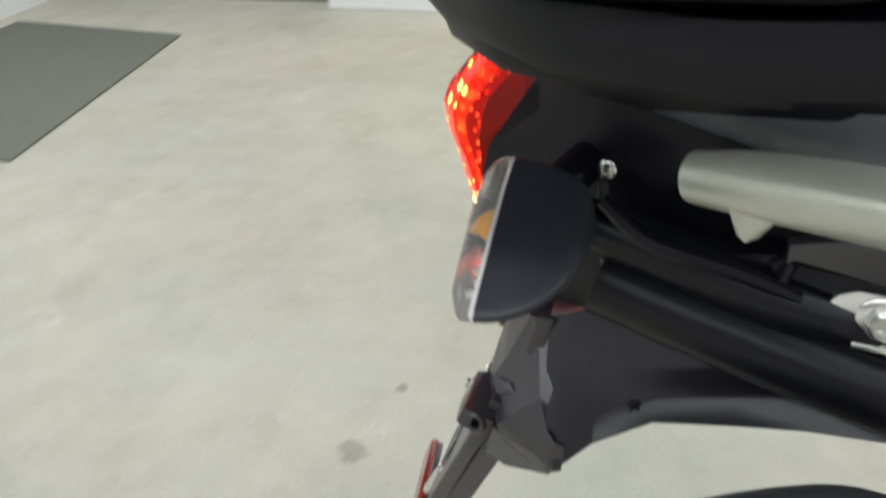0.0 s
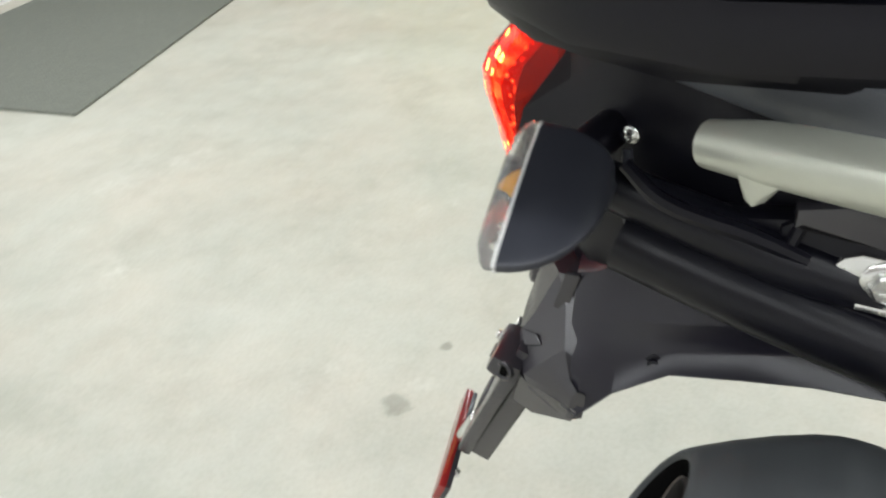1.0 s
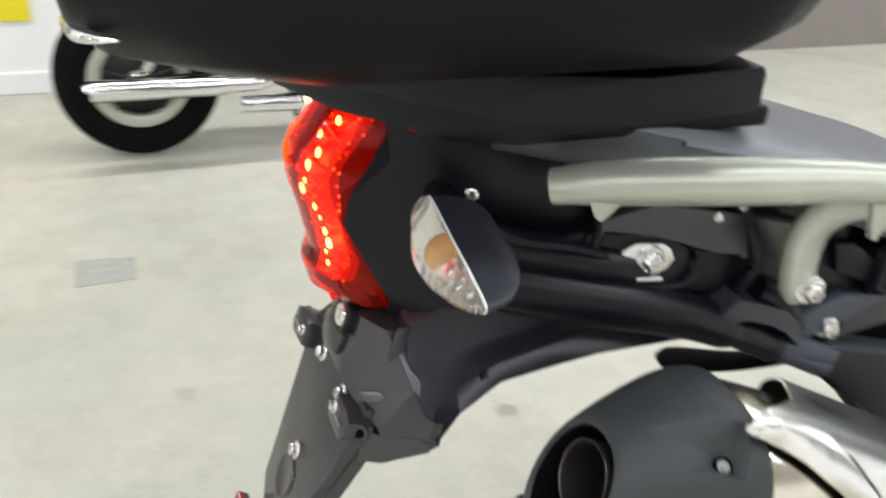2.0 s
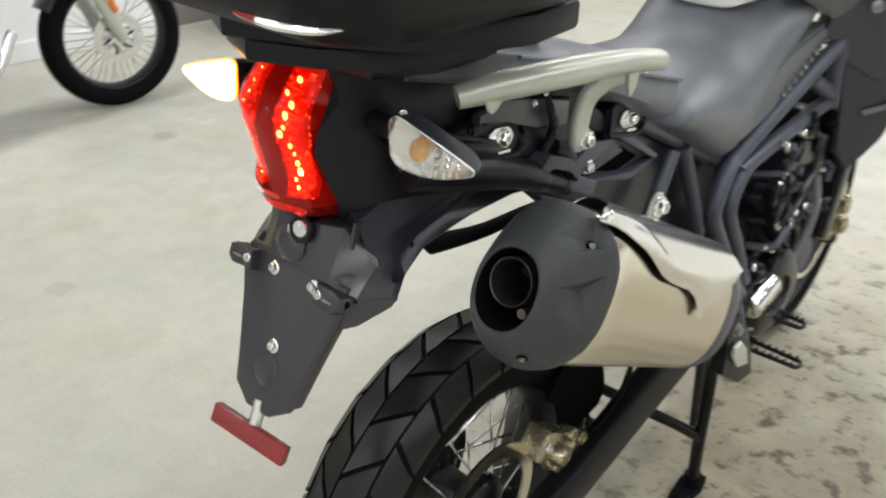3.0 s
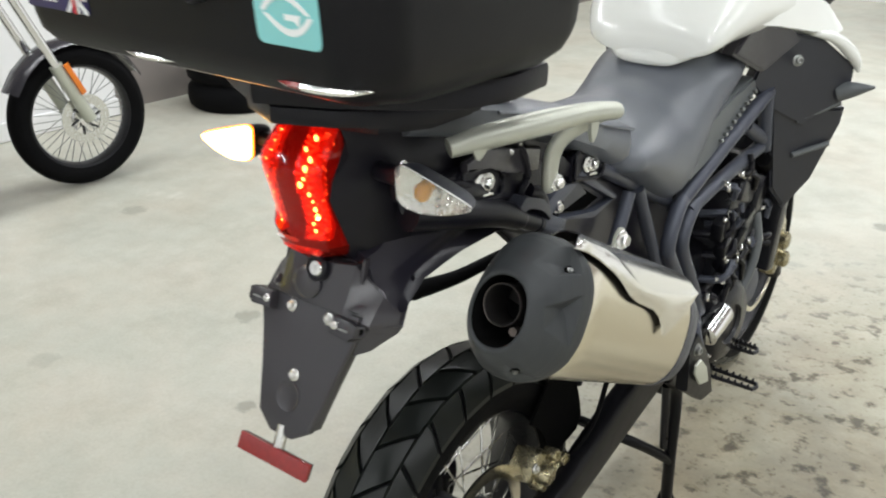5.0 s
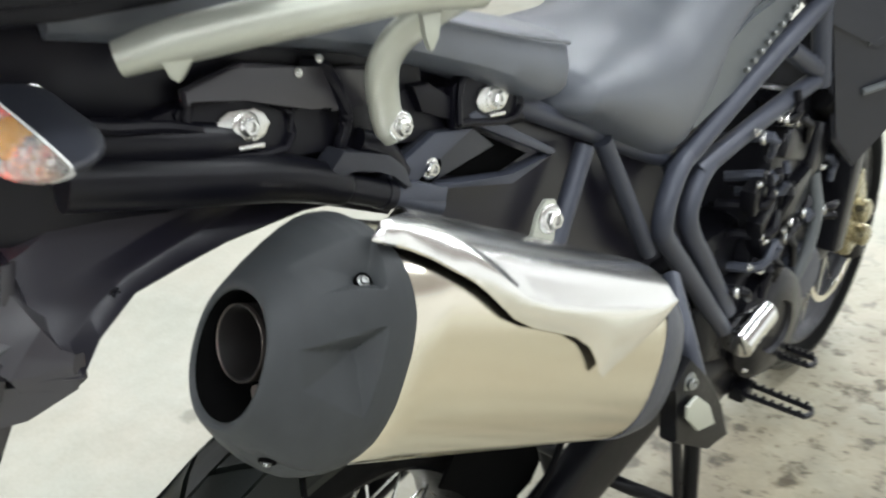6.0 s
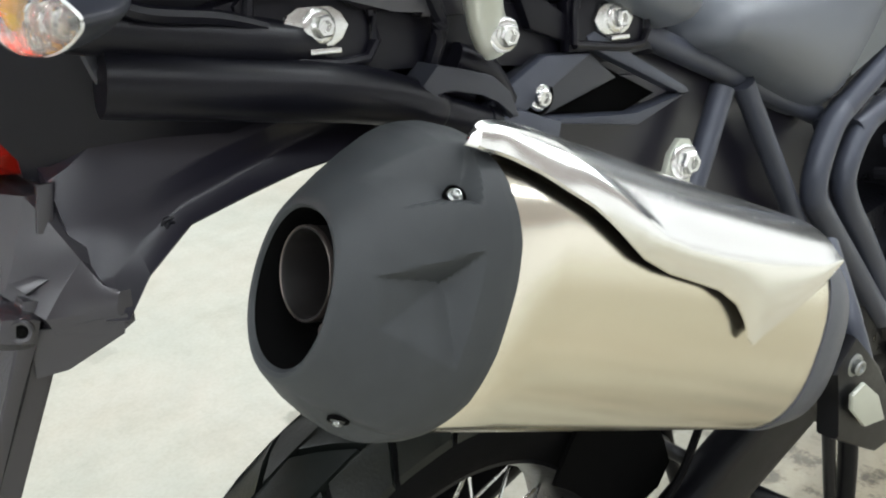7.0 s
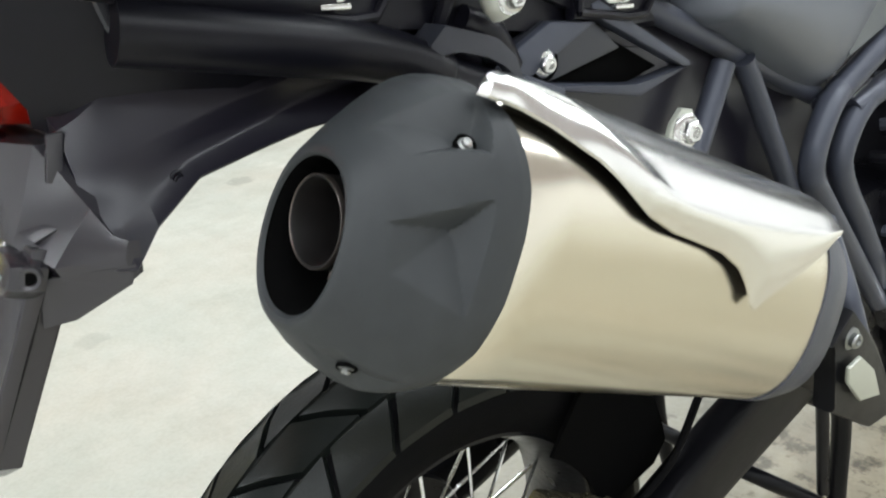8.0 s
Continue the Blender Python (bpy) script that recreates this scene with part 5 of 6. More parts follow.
# rear caliper and swingarm
bm = bmesh.new()
box_into(bm, (0.05, 0.1, 0.06), at(0.09, 0.17, 0.46, -35), 0.012)
box_into(bm, (0.05, 0.05, 0.07), at(0.1, 0.21, 0.42, -35), 0.012)
lathe_into(bm, [(0.019, 0), (0.019, 0.02), (0.014, 0.026)], facing(V(0.112, 0.155, 0.465), V(1, 0, 0)), 20)
caliper = part("rear_caliper", bm, BRASS, bike, "dull gold rear brake caliper")
for y, z, r in ((0.19, 0.485, 0.012), (0.225, 0.455, 0.014), (0.15, 0.44, 0.011)):
    part("piston_cap", lathe([(r, -0.01), (r, 0.012), (r * 0.8, 0.016), (r * 0.5, 0.016), (r * 0.45, 0.012)], facing(V(0.113, y, z), V(1, -0.1, 0.2)), 20), BRASS, caliper)
part("brake_line", tube([(0.12, 0.235, 0.44), (0.14, 0.3, 0.5), (0.12, 0.4, 0.56), (0.1, 0.55, 0.6)], 0.005, seg=8), RUBBER, caliper, "black brake line")
bolt(caliper, V(0.125, 0.21, 0.43), V(1, 0, 0.2), 0.008)
bolt(caliper, V(0.118, 0.13, 0.49), V(1, 0, 0.2), 0.006)
for s in (1, -1):
    bm = bmesh.new()
    rings = []
    for y, z, h, w in ((-0.03, 0.37, 0.035, 0.02), (0.05, 0.375, 0.045, 0.024), (0.2, 0.395, 0.045, 0.024), (0.4, 0.45, 0.055, 0.024), (0.62, 0.5, 0.06, 0.024)):
        rings.append(oval(bm, V(s * 0.135, y, z), V(1, 0, 0), V(0, -0.25, 1).normalized(), w, h, 4, 20))
    bridge(bm, rings)
    part("swingarm", bm, BLACK_PAINT, bike, "black painted swingarm beam")
part("rear_shock", tube([(0.03, 0.4, 0.5), (0.03, 0.5, 0.85)], 0.03, n=1), ENGINE, bike)
part("rear_mudflap", box((0.11, 0.012, 0.24), at(0.0, 0.44, 0.62, -12), 0.004), PLASTIC, bike)

# centre stand, pegs and pillion peg hanger
bm = tube([(0.16, 0.6, 0.46), (0.162, 0.665, 0.39), (0.16, 0.69, 0.2), (0.15, 0.735, 0.03)], 0.014, seg=12)
stand = part("centre_stand", bm, BLACK_PAINT, bike, "black steel centre stand")
part("stand_bar", tube([(0.16, 0.69, 0.19), (0.13, 0.62, 0.25), (0.08, 0.57, 0.29), (-0.08, 0.57, 0.29), (-0.13, 0.62, 0.25), (-0.16, 0.69, 0.19)], 0.012, n=3), BLACK_PAINT, stand)
part("stand_leg", tube([(-0.16, 0.6, 0.46), (-0.162, 0.665, 0.39), (-0.16, 0.69, 0.2), (-0.15, 0.735, 0.03)], 0.014, seg=12), BLACK_PAINT, stand)
for s in (1, -1):
    bm = bmesh.new()
    prism_into(bm, [(-0.02, -0.05), (0.02, -0.05), (0.028, 0.02), (0.02, 0.06), (-0.02, 0.06), (-0.028, 0.02)], 0.02, at(s * 0.147, 0.72, 0.0105), 0.005)
    lathe_into(bm, [(0.02, 0.0), (0.02, 0.03), (0.015, 0.045)], at(s * 0.149, 0.735, 0.015), 14)
    part("stand_foot", bm, RUBBER, stand, "black stand foot")
part("stand_spring", tube([(0.15, 0.63, 0.42), (0.152, 0.66, 0.24)], 0.009, n=1), ENGINE, stand)
hanger = part("peg_hanger", side_plate([(0.388, 0.702), (0.447, 0.642), (0.486, 0.58), (0.52, 0.515), (0.46, 0.525), (0.362, 0.595), (0.366, 0.641), (0.347, 0.678)], 0.273, 0.022, 0.005), BLACK_PAINT, bike, "cast pillion footpeg hanger", angle=30)
part("hanger_arm", tube([(0.2, 0.482, 0.745, 0.012), (0.23, 0.45, 0.719, 0.014), (0.255, 0.43, 0.69, 0.014), (0.274, 0.43, 0.65, 0.01)], 0.012, seg=12), FRAME, hanger)
part("heel_plate", side_plate([(0.369, 0.6485), (0.3935, 0.651), (0.4277, 0.62), (0.45, 0.578), (0.403, 0.5935), (0.37, 0.631)], 0.2915, 0.006, 0.003), SILVER, hanger, "pale silver heel plate")
bolt(hanger, V(0.284, 0.385, 0.672), V(1, -0.2, 0), 0.008, False, "screw", DULL_ZINC)
part("hanger_stay", tube([(0.27, 0.34, 0.735), (0.24, 0.4, 0.7), (0.17, 0.5, 0.66), (0.14, 0.58, 0.64)], 0.012, seg=10), BLACK_PAINT, bike, "black stay behind the silencer")


def footpeg(y, z, x0, x1):
    bm = bmesh.new()
    for dy in (-0.018, 0.018):
        tube_into(bm, [(x0, y + dy, z), (x1, y + dy * 0.8, z)], 0.005, n=1, seg=8)
    tube_into(bm, [(x1, y - 0.016, z), (x1 + 0.006, y, z), (x1, y + 0.016, z)], 0.005, seg=8)
    peg = part("footpeg", bm, ENGINE, bike, "serrated black steel footpeg")
    for k in range(7):
        x = x0 + (x1 - x0) * (k + 0.5) / 7
        for dy in (-0.018, 0.018):
            part("tooth", box((0.005, 0.006, 0.009), at(x, y + dy * 0.9, z + 0.006), 0.001, 1), ENGINE, peg)
    part("peg_pivot", box((0.03, 0.046, 0.03), at(x0 - 0.01, y, z - 0.004), 0.006), BLACK_PAINT, peg)


footpeg(0.876, 0.34, 0.16, 0.27)
footpeg(0.964, 0.383, 0.16, 0.235)

part("left_pillion_peg", tube([(-0.13, 0.56, 0.72, 0.012), (-0.2, 0.487, 0.682, 0.013), (-0.25, 0.4, 0.65, 0.015), (-0.315, 0.335, 0.622, 0.02), (-0.325, 0.325, 0.614, 0.016)], 0.02, seg=12), RUBBER, bike, "folded rubber pillion peg")

# fork and front mudguard
for s in (1, -1):
    part("fork_leg", tube([(s * 0.095, 1.56, 0.33), (s * 0.1, 1.38, 0.85)], 0.025, n=1), ENGINE, bike)
part("front_mudguard", box((0.12, 0.4, 0.02), at(0, 1.5, 0.76, -20), 0.01), PLASTIC, bike)

# luggage rack and top case
right = [(0.0, -0.345), (0.08, -0.302), (0.144, -0.268), (0.196, -0.215), (0.215, -0.15), (0.206, -0.065)]
plan = right + [(-x, y) for x, y in right[::-1][:-1]]
rack = part("luggage_rack", prism(plan, 0.03, at(0, 0, 1.23), 0.006), PLASTIC, bike, "black luggage rack plate", angle=30)
right = [(0.0, -0.32), (0.07, -0.29), (0.12, -0.25), (0.145, -0.2), (0.15, -0.12)]
part("rack_arm", prism(right + [(-x, y) for x, y in right[::-1][:-1]], 0.022, at(0, 0, 1.198), 0.006), PLASTIC, rack, angle=30)
right = [(0.0, -0.26), (0.09, -0.24), (0.12, -0.18), (0.12, 0.02)]
part("rack_base", prism(right + [(-x, y) for x, y in right[::-1][:-1]], 0.016, at(0, 0, 1.18), 0.004), PLASTIC, rack, angle=30)


def top_case():
    case = thing("top_case", (0.0, -0.25, 1.246), "large black plastic top case with stickers on a rack", "top case")
    cx = -0.005

    def ring(bm, z, hx, y0, y1, k_cut):
        """A rectangle with the corners cut and rounded, more so in front."""
        cy, hy = (y0 + y1) / 2, (y1 - y0) / 2
        raw = []
        for sx, sy, turn in ((1, -1, 0), (1, 1, 1), (-1, 1, 0), (-1, -1, 1)):
            cut_x, cut_y = (0.03, 0.045) if sy < 0 else (0.04, 0.06)
            two = [(sx * (hx - cut_x * k_cut), sy * hy), (sx * hx, sy * (hy - cut_y * k_cut))]
            raw += two[::-1] if turn else two
        out = []
        k = len(raw)
        for i, p in enumerate(raw):
            a, b = raw[i - 1], raw[(i + 1) % k]
            for t in (-0.02, -0.007, 0.007, 0.02):
                q = a if t < 0 else b
                f = abs(t) / max(0.06, math.dist(p, q))
                out.append(bm.verts.new((cx + p[0] + (q[0] - p[0]) * f, cy + p[1] + (q[1] - p[1]) * f, z)))
        return out

    bm = bmesh.new()
    rows = ((1.247, 0.205, -0.36, -0.065, 1.2), (1.253, 0.23, -0.385, -0.052, 1.1), (1.27, 0.25, -0.43, -0.045, 1.0), (1.285, 0.257, -0.442, -0.04, 1.0), (1.3, 0.262, -0.4445, -0.038, 1.0), (1.375, 0.265, -0.452, -0.03, 1.0), (1.38, 0.262, -0.449, -0.033, 1.0), (1.386, 0.266, -0.453, -0.029, 1.0), (1.43, 0.268, -0.457, -0.025, 1.0))
    bridge(bm, [ring(bm, *r) for r in rows])
    put(part("case_base", bm, CASE, None, "matt black lower shell", angle=30), case)
    bm = bmesh.new()
    rows = ((1.434, 0.27, -0.46, -0.022, 1.0), (1.46, 0.27, -0.46, -0.022, 1.0), (1.55, 0.262, -0.45, -0.03, 1.1), (1.62, 0.235, -0.415, -0.06, 1.2), (1.65, 0.18, -0.36, -0.11, 1.2))
    bridge(bm, [ring(bm, *r) for r in rows])
    put(part("case_lid", bm, CASE, None, "matt black lid", angle=30), case)

    def face(x, z, dy=0.0):
        """A pose on the rear face, x to the right and y up."""
        y = float(np.interp(z, [1.285, 1.375, 1.43], [-0.442, -0.452, -0.457]))
        return basis(V(x, y - 0.001 - dy, z), (1, 0, 0), (0, -1, -0.1))

    def flat(name, outline, mat, m, label=""):
        return put(part(name, prism(outline, 0.001, m, 0), mat, None, label, smooth=False), case)

    def rounded(w, h, r):
        pts = []
        for cx_, cy_, a0 in ((w / 2 - r, h / 2 - r, 0), (-w / 2 + r, h / 2 - r, 90), (-w / 2 + r, -h / 2 + r, 180), (w / 2 - r, -h / 2 + r, 270)):
            pts += [(cx_ + r * math.cos(radians(a0 + k * 22.5)), cy_ + r * math.sin(radians(a0 + k * 22.5))) for k in range(5)]
        return pts

    # square teal sticker with a white swirl
    m = face(0.172, 1.342)
    flat("square_sticker", rounded(0.077, 0.056, 0.008), TEAL, m, "teal rounded square sticker")
    upper = [(-0.031 + 0.0595 * k / 14, 0.0175 * math.sin(math.pi * (k / 14) ** 0.85)) for k in range(15)]
    under = [(x * 0.8, y * 0.66) for x, y in upper][::-1]
    flat("swirl", upper + under, STICKER_WHITE, face(0.173, 1.343, 0.0012))
    flat("swirl", [(-x, -y) for x, y in upper + under], STICKER_WHITE, face(0.173, 1.341, 0.0012))
    flat("swirl_tail", [(0.0, 0.0), (0.019, 0.0), (0.016, -0.009), (0.011, -0.005), (0.0, -0.005)], STICKER_WHITE, face(0.171, 1.342, 0.0015))
    # flag sticker
    m = face(-0.18, 1.327)
    flat("flag_sticker", rounded(0.115, 0.036, 0.002), STICKER_BLUE, m, "dark blue flag sticker")
    z = 0.0012
    for pts in ([(0.02, -0.004), (0.057, -0.004), (0.057, 0.005), (0.02, 0.005)], [(0.033, -0.018), (0.042, -0.018), (0.042, 0.018), (0.033, 0.018)], [(0.018, 0.018), (0.024, 0.018), (0.057, -0.014), (0.057, -0.018), (0.052, -0.018)], [(0.018, -0.018), (0.024, -0.018), (0.057, 0.014), (0.057, 0.018), (0.052, 0.018)], [(-0.05, 0.002), (0.008, 0.002), (0.008, 0.0075), (-0.05, 0.0075)], [(-0.046, -0.009), (0.004, -0.009), (0.004, -0.0075), (-0.046, -0.0075)]):
        flat("flag_bar", pts, STICKER_WHITE, face(-0.18, 1.327, z))
        z += 0.0003
    for pts in ([(0.02, -0.0015), (0.057, -0.0015), (0.057, 0.0025), (0.02, 0.0025)], [(0.0355, -0.018), (0.0395, -0.018), (0.0395, 0.018), (0.0355, 0.018)]):
        flat("flag_cross", pts, STICKER_RED, face(-0.18, 1.327, 0.004))
    # round sticker on the flank
    m = basis(V(0.2635, -0.365, 1.402), (0.0, 1.0, 0), (1.0, 0.0, -0.06))
    n = 32
    flat("round_sticker", [(0.042 * math.cos(2 * math.pi * k / n), 0.042 * math.sin(2 * math.pi * k / n)) for k in range(n)], STICKER_WHITE, m, "round white and teal sticker")
    flat("sticker_disc", [(0.026 * math.cos(2 * math.pi * k / n), 0.026 * math.sin(2 * math.pi * k / n)) for k in range(n)], TEAL, m @ at(0, 0, 0.0012))
    for k in range(9):
        a = radians(205 + k * 16)
        flat("sticker_bar", [(-0.003, -0.004), (0.003, -0.004), (0.003, 0.004), (-0.003, 0.004)], TEAL, m @ at(0.034 * math.cos(a), 0.034 * math.sin(a), 0.0012, 0, 0, math.degrees(a) + 90))
    # lock, seam and lamp strips
    bm = lathe([(0.02, 0), (0.02, 0.008), (0.017, 0.012), (0.013, 0.012)], face(0.06, 1.36), 28)
    put(part("case_lock", bm, PLASTIC, None, "round black lock surround"), case)
    bm = lathe([(0.012, 0.0), (0.012, 0.013), (0.01, 0.0145)], face(0.06, 1.36), 24)
    put(part("lock_barrel", bm, CHROME, None, "chrome key barrel"), case)
    # near-black bar laid on the barrel as the shade of the slot
    put(part("key_slot", box((0.012, 0.002, 0.001), face(0.06, 1.36, 0.0142), 0), SHADE_BLACK, None), case)
    for path, mat, lab in (([(0.145, -0.437, 1.2795, 0.001), (0.158, -0.437, 1.2795, 0.005), (0.176, -0.438, 1.2795, 0.006)], RED_REFLECTOR, "thin red lamp strip"), ([(0.177, -0.438, 1.2795, 0.006), (0.2, -0.438, 1.28, 0.0065), (0.228, -0.434, 1.281, 0.005), (0.243, -0.421, 1.282, 0.001)], REFLECTOR, "thin clear lamp strip"), ([(-0.082, -0.436, 1.2765, 0.001), (-0.06, -0.436, 1.276, 0.005), (-0.03, -0.436, 1.276, 0.005), (-0.004, -0.436, 1.276, 0.001)], REFLECTOR, "thin clear lamp strip")):
        put(part("lamp_strip", tube(path, 0.004, seg=8, n=4, flat=0.7), mat, None, lab), case)
    put(part("handle", tube([(-0.1, -0.455, 1.395), (-0.08, -0.465, 1.382), (0.02, -0.465, 1.38), (0.1, -0.465, 1.382), (0.12, -0.455, 1.4)], 0.006, seg=8), PLASTIC, None, "black carrying handle"), case)
    return case


top_case()


# ---- the other machines ----
def simple_wheel(root, c, r, half, rim_r, spokes, turn=0.0, label="", rim_mat=None, disc_r=0.0):
    """An upright wheel whose axle runs along x, turned about z."""
    m = Matrix.Translation(c) @ Matrix.Rotation(radians(turn), 4, "Z") @ Matrix(((0, 0, 1, 0), (1, 0, 0, 0), (0, 1, 0, 0), (0, 0, 0, 1)))
    prof = [(rim_r, -half * 0.7), (rim_r + 0.012, -half * 0.85), ((rim_r + r) / 2, -half)]
    prof += [(r - (1 - math.cos(a)) * (r - rim_r) * 0.6, half * math.sin(a)) for a in [radians(k) for k in range(-75, 76, 15)]]
    prof += [((rim_r + r) / 2, half), (rim_r + 0.012, half * 0.85), (rim_r, half * 0.7)]
    tyre = put(part("wheel", lathe(prof, m, 64, False), RUBBER, None, label or "black road tyre on a spoked wheel"), root)
    hw = half * 0.7
    part("rim", lathe([(rim_r + 0.004, -hw), (rim_r - 0.012, -hw * 0.85), (rim_r - 0.022, 0), (rim_r - 0.012, hw * 0.85), (rim_r + 0.004, hw)], m, 56, False), rim_mat or ENGINE, tyre)
    part("hub", lathe([(0.02, -half), (0.045, -half * 0.9), (0.045, -half * 0.5), (0.028, -half * 0.4), (0.028, half * 0.4), (0.045, half * 0.5), (0.045, half * 0.9), (0.02, half)], m, 28), CHROME, tyre)
    for k in range(spokes):
        a = 2 * math.pi * k / spokes
        s = 1 if k % 2 else -1
        b = a + (0.4 if k % 4 < 2 else -0.4)
        part("spoke", tube([m @ V(0.045 * math.cos(b), 0.045 * math.sin(b), s * half * 0.7), m @ V((rim_r - 0.016) * math.cos(a), (rim_r - 0.016) * math.sin(a), 0)], 0.0022, seg=5, n=1), DULL_ZINC, tyre)
    if disc_r:
        bm = lathe([(disc_r * 0.62, -0.003), (disc_r, -0.003), (disc_r, 0.003), (disc_r * 0.62, 0.003), (disc_r * 0.62, -0.003)], m @ at(0, 0, half + 0.012), 48, False)
        part("brake_disc", bm, BOLT, tyre)
        for k in range(6):
            a = 2 * math.pi * k / 6
            part("disc_arm", tube([m @ V(0.035 * math.cos(a), 0.035 * math.sin(a), half + 0.012), m @ V(disc_r * 0.66 * math.cos(a + 0.3), disc_r * 0.66 * math.sin(a + 0.3), half + 0.012)], 0.006, seg=6, n=1), ENGINE, tyre)
    return tyre


def cruiser():
    c = thing("cruiser", (-3.08, 0.45, 0.0), "dark cruiser motorcycle with chrome exhausts and spoked wheels", "motorcycle")
    x = -3.07
    simple_wheel(c, V(x, 1.25, 0.33), 0.33, 0.055, 0.245, 40, -6, "black front tyre on a chrome-spoked wheel", None, 0.115)
    back = simple_wheel(c, V(x, -0.33, 0.325), 0.325, 0.08, 0.195, 0, 0, "wide black rear tyre on a cast wheel", CHROME)
    wm = Matrix(((0, 0, 1, x), (1, 0, 0, -0.33), (0, 1, 0, 0.325), (0, 0, 0, 1)))
    part("rim_ring", lathe([(0.194, 0.03), (0.196, 0.062), (0.186, 0.066), (0.152, 0.058), (0.146, 0.05), (0.146, 0.02)], wm, 56, False), SILVER, back, "polished wheel band")
    part("wheel_disc", lathe([(0.15, -0.04), (0.15, 0.03), (0.1, 0.045), (0.06, 0.06), (0.02, 0.065)], wm, 48), ENGINE, back, "dark drum and sprocket")
    for k in range(5):
        a = 2 * math.pi * k / 5 + 0.3
        part("wheel_spoke", tube([wm @ V(0.05 * math.cos(a), 0.05 * math.sin(a), 0.062), wm @ V(0.15 * math.cos(a), 0.15 * math.sin(a), 0.045)], 0.011, seg=8, n=1), ENGINE, back)

    def add(name, bm, mat, label=""):
        return put(part(name, bm, mat, None, label), c)

    for s in (1, -1):
        add("fork_leg", tube([(x + s * 0.095, 1.25, 0.33), (x + s * 0.095, 1.12, 0.6)], 0.03, n=1), SILVER, "silver fork slider")
        add("fork_tube", tube([(x + s * 0.095, 1.12, 0.6), (x + s * 0.095, 0.93, 1.0)], 0.021, n=1), CHROME)
        add("side_reflector", box((0.012, 0.026, 0.16), at(x + s * 0.126, 1.185, 0.535, 25.7), 0.003), AMBER, "amber side reflector")
    bm = bmesh.new()
    rings = []
    for k in range(9):
        a = radians(25 + k * 16)
        rings.append([bm.verts.new((x + u * 0.07, 1.25 + 0.36 * math.cos(a) * rr, 0.33 + 0.36 * math.sin(a) * rr)) for u, rr in ((-1, 0.96), (-0.7, 1.01), (0, 1.03), (0.7, 1.01), (1, 0.96), (0.7, 0.99), (0, 1.01), (-0.7, 0.99))])
    bridge(bm, rings)
    add("front_mudguard", bm, PLASTIC_GREY, "dark grey front mudguard")
    bm = bmesh.new()
    rings = []
    for k in range(9):
        a = radians(40 + k * 11)
        rings.append([bm.verts.new((x + u * 0.1, -0.33 + 0.37 * math.cos(a) * rr, 0.335 + 0.37 * math.sin(a) * rr)) for u, rr in ((-1, 0.93), (-0.8, 1.01), (0, 1.05), (0.8, 1.01), (1, 0.93), (0.8, 0.98), (0, 1.02), (-0.8, 0.98))])
    bridge(bm, rings)
    add("rear_mudguard", bm, PLASTIC_GREY, "dark rear mudguard")
    add("upper_exhaust", tube([(x + 0.19, -0.515, 0.325, 0.034), (x + 0.19, -0.49, 0.326, 0.043), (x + 0.19, -0.25, 0.326, 0.043), (x + 0.19, -0.03, 0.325, 0.04), (x + 0.19, 0.0, 0.325, 0.031), (x + 0.19, 0.14, 0.33, 0.029), (x + 0.185, 0.23, 0.38, 0.028), (x + 0.18, 0.32, 0.495, 0.028), (x + 0.15, 0.42, 0.62, 0.026)], 0.04, seg=16), CHROME, "long chrome exhaust")
    add("lower_exhaust", tube([(x + 0.17, 0.06, 0.236, 0.03), (x + 0.17, 0.08, 0.236, 0.037), (x + 0.17, 0.4, 0.238, 0.036), (x + 0.15, 0.62, 0.29, 0.024), (x + 0.12, 0.75, 0.45, 0.022)], 0.04, seg=16), CHROME)
    for s in (1, -1):
        add("shock", tube([(x + s * 0.14, -0.303, 0.385, 0.017), (x + s * 0.14, -0.27, 0.44, 0.019), (x + s * 0.14, -0.26, 0.455, 0.026), (x + s * 0.14, -0.15, 0.645, 0.026), (x + s * 0.13, -0.12, 0.7, 0.018)], 0.022, n=1), SILVER, "silver shock absorber")
        add("strut_plate", tube([(x + s * 0.135, -0.17, 0.53, 0.016), (x + s * 0.135, -0.02, 0.5, 0.018), (x + s * 0.13, 0.1, 0.47, 0.02)], 0.016, seg=10, flat=0.5), CHROME, "bright side strut")
        add("swingarm", tube([(x + s * 0.11, -0.33, 0.325), (x + s * 0.11, 0.2, 0.36)], 0.022, n=1), ENGINE)
    bm = bmesh.new()
    box_into(bm, (0.26, 0.4, 0.3), at(x, 0.45, 0.42), 0.04)
    box_into(bm, (0.22, 0.22, 0.26), at(x, 0.52, 0.65), 0.03)
    add("engine", bm, ENGINE, "dark engine block")
    add("engine_cover", lathe([(0.1, 0), (0.1, 0.03), (0.07, 0.045)], facing(V(x + 0.13, 0.42, 0.42), V(1, 0, 0)), 28), CHROME, "chrome engine cover")
    for yy, hw, zb, zt, nm, mt in (((-0.35, 0.3), 0.13, 0.66, 0.76, "seat", VINYL), ((0.25, 0.85), 0.14, 0.72, 0.92, "fuel_tank", PLASTIC_GREY)):
        bm = bmesh.new()
        rings = [oval(bm, V(x, yy[0] + (yy[1] - yy[0]) * t, (zb + zt) / 2), V(1, 0, 0), V(0, 0, 1), hw * k, (zt - zb) / 2 * k, 2.6, 24) for t, k in ((0, 0.3), (0.08, 0.75), (0.3, 1), (0.7, 1), (0.92, 0.75), (1, 0.3))]
        bridge(bm, rings)
        add(nm, bm, mt)
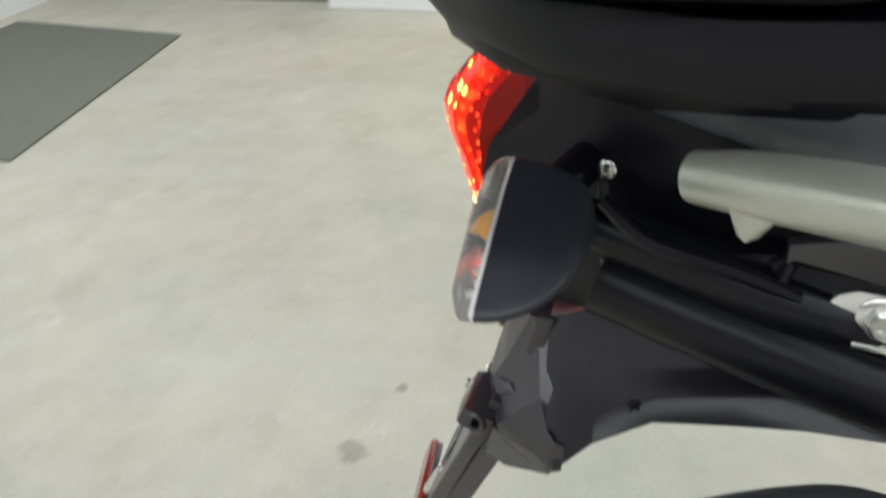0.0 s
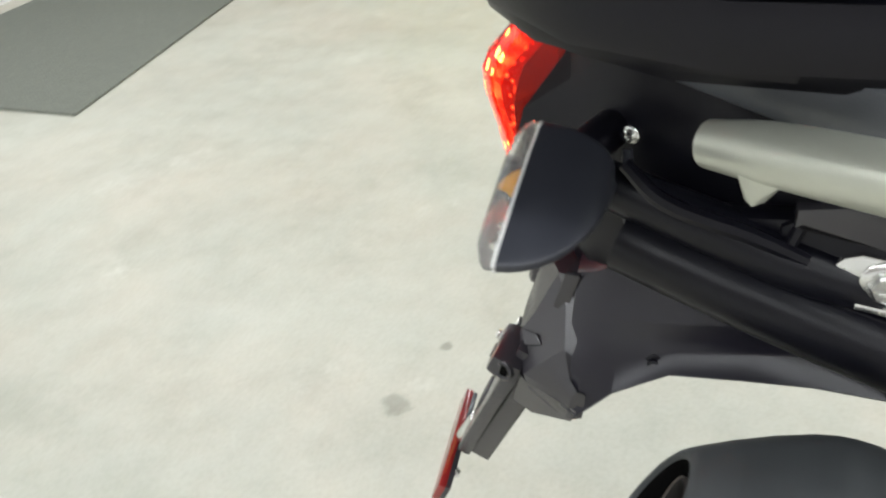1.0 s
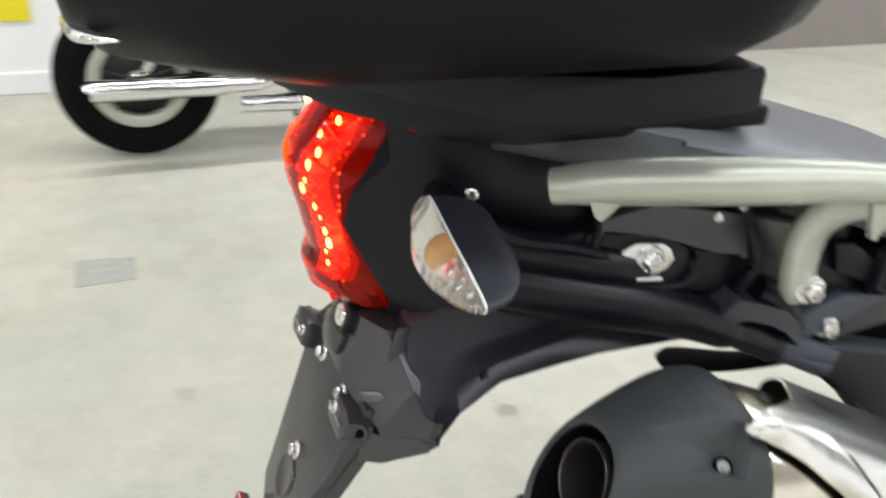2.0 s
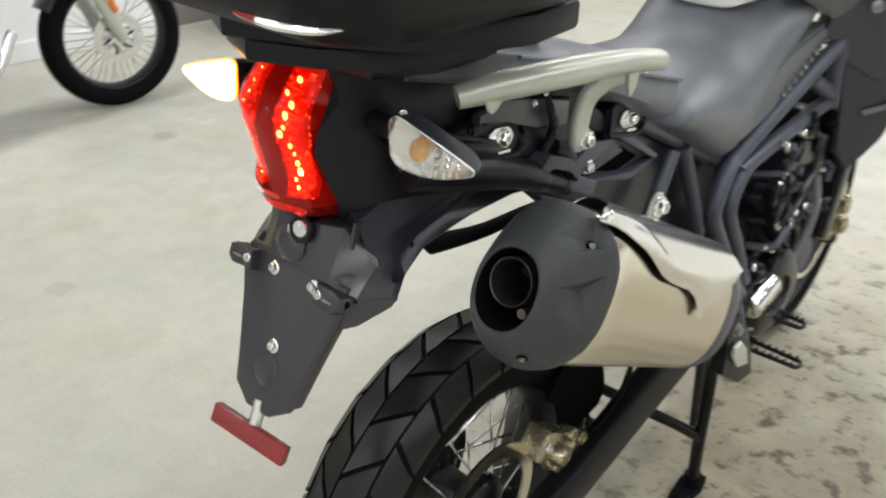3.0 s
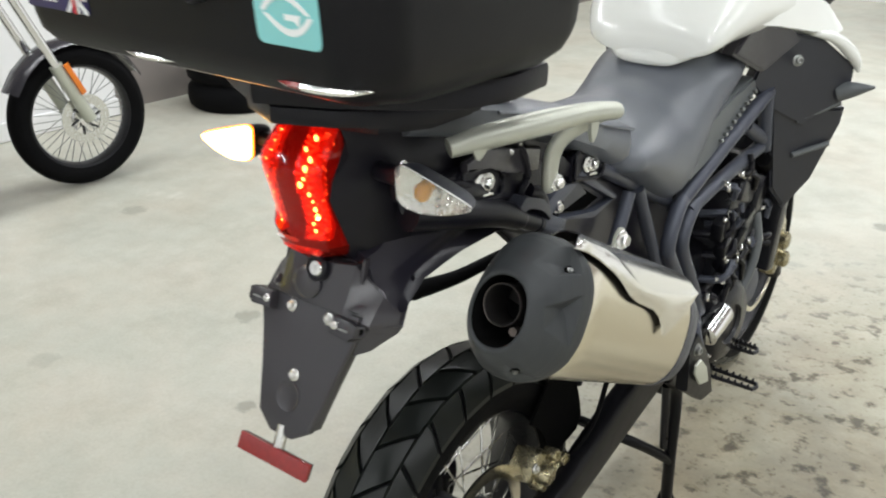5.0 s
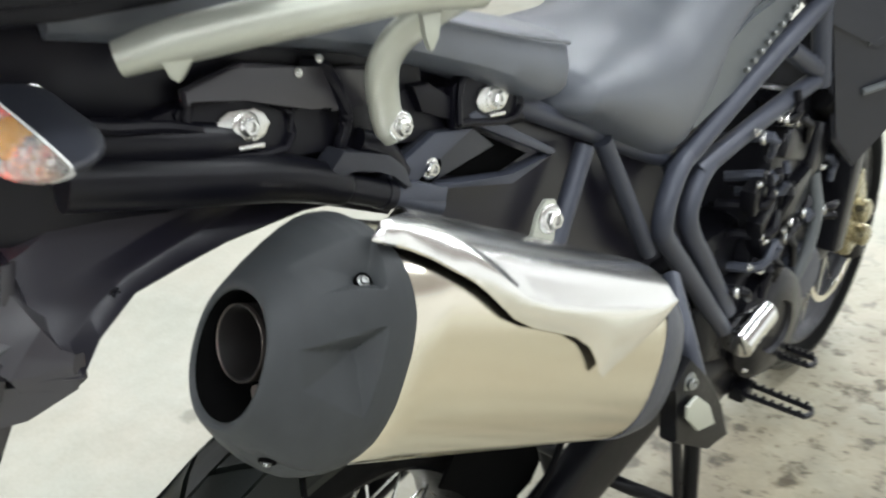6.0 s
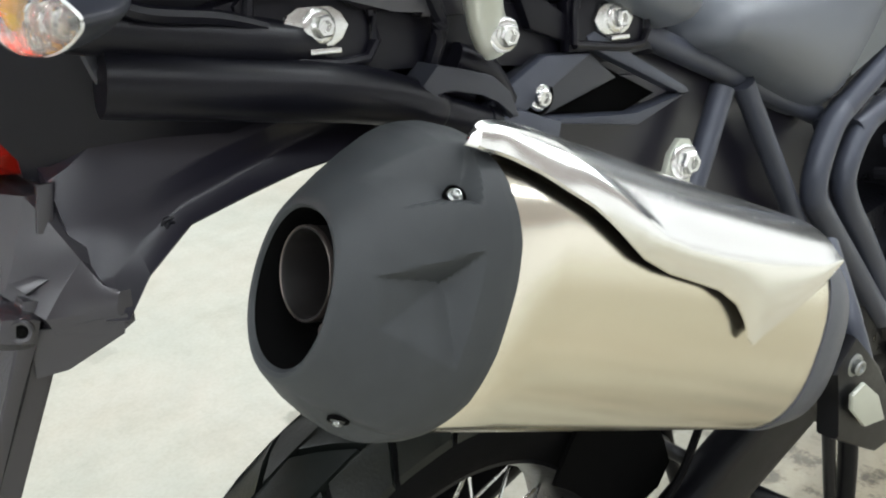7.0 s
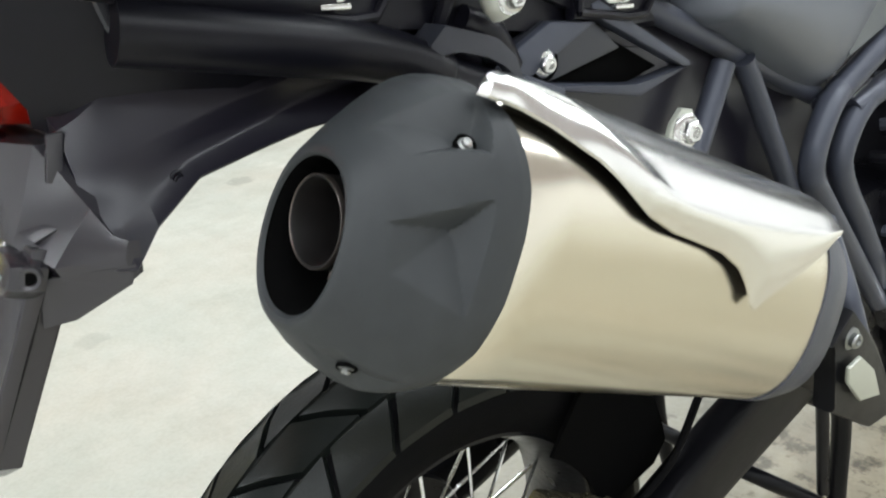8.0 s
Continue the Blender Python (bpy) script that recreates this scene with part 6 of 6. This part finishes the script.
    add("frame_tube", tube([(x, -0.1, 0.66), (x, 0.3, 0.7), (x, 0.9, 0.95)], 0.02), ENGINE)
    add("side_stand", tube([(x - 0.12, 0.3, 0.25), (x - 0.2, 0.36, 0.01)], 0.012, n=1), ENGINE)


cruiser()


def flat_tyre(z):
    bm = bmesh.new()
    m = at(-3.66, 2.71, 0.0)
    lathe_into(bm, [(0.2, z + 0.02), (0.22, z + 0.003), (0.27, z), (0.3, z + 0.03), (0.308, z + 0.08), (0.3, z + 0.135), (0.27, z + 0.165), (0.22, z + 0.162), (0.2, z + 0.145), (0.19, z + 0.08), (0.2, z + 0.02)], m, 48, False)
    return bm


tagged(part("tyre", flat_tyre(0.0), RUBBER), "dark loose tyre lying flat on concrete", "tyre", "stacked tyres")
tagged(part("tyre", flat_tyre(0.168), RUBBER), "dark loose tyre lying flat on another tyre", "tyre", "stacked tyres")


def parked_bike():
    """A machine far down the hall, seen from behind."""
    b = thing("parked_motorcycle", (-0.39, 8.0, 0.0), "dark parked motorcycle far down the hall", "motorcycle")
    simple_wheel(b, V(-0.39, 8.1, 0.31), 0.31, 0.08, 0.21, 20, 8, "black rear tyre", ENGINE)
    simple_wheel(b, V(-0.58, 9.5, 0.31), 0.31, 0.06, 0.22, 20, 8, "black front tyre", ENGINE)
    bm = bmesh.new()
    rings = [oval(bm, V(-0.39 - 0.13 * (y - 8.1), y, z), V(1, 0, 0), V(0, 0, 1), hw, hh, 2.5, 20) for y, z, hw, hh in ((7.75, 0.8, 0.05, 0.05), (7.9, 0.8, 0.2, 0.12), (8.4, 0.76, 0.24, 0.16), (8.9, 0.82, 0.2, 0.18), (9.3, 0.95, 0.18, 0.12), (9.5, 1.0, 0.05, 0.05))]
    bridge(bm, rings)
    put(part("bodywork", bm, FRAME, None, "dark bodywork"), b)
    bm = box((0.26, 0.6, 0.4), at(-0.5, 8.75, 0.45, 0, 0, 8), 0.06)
    put(part("engine", bm, ENGINE, None), b)
    for s in (1, -1):
        put(part("swingarm", tube([(-0.39 + s * 0.11, 8.1, 0.31), (-0.45 + s * 0.12, 8.6, 0.4)], 0.025, n=1), ENGINE, None), b)
        put(part("fork_leg", tube([(-0.58 + s * 0.1, 9.5, 0.31), (-0.56 + s * 0.1, 9.3, 0.95)], 0.025, n=1), CHROME, None), b)
    put(part("side_stand", tube([(-0.58, 8.5, 0.35), (-0.75, 8.4, 0.01)], 0.014, n=1), CHROME, None), b)


parked_bike()
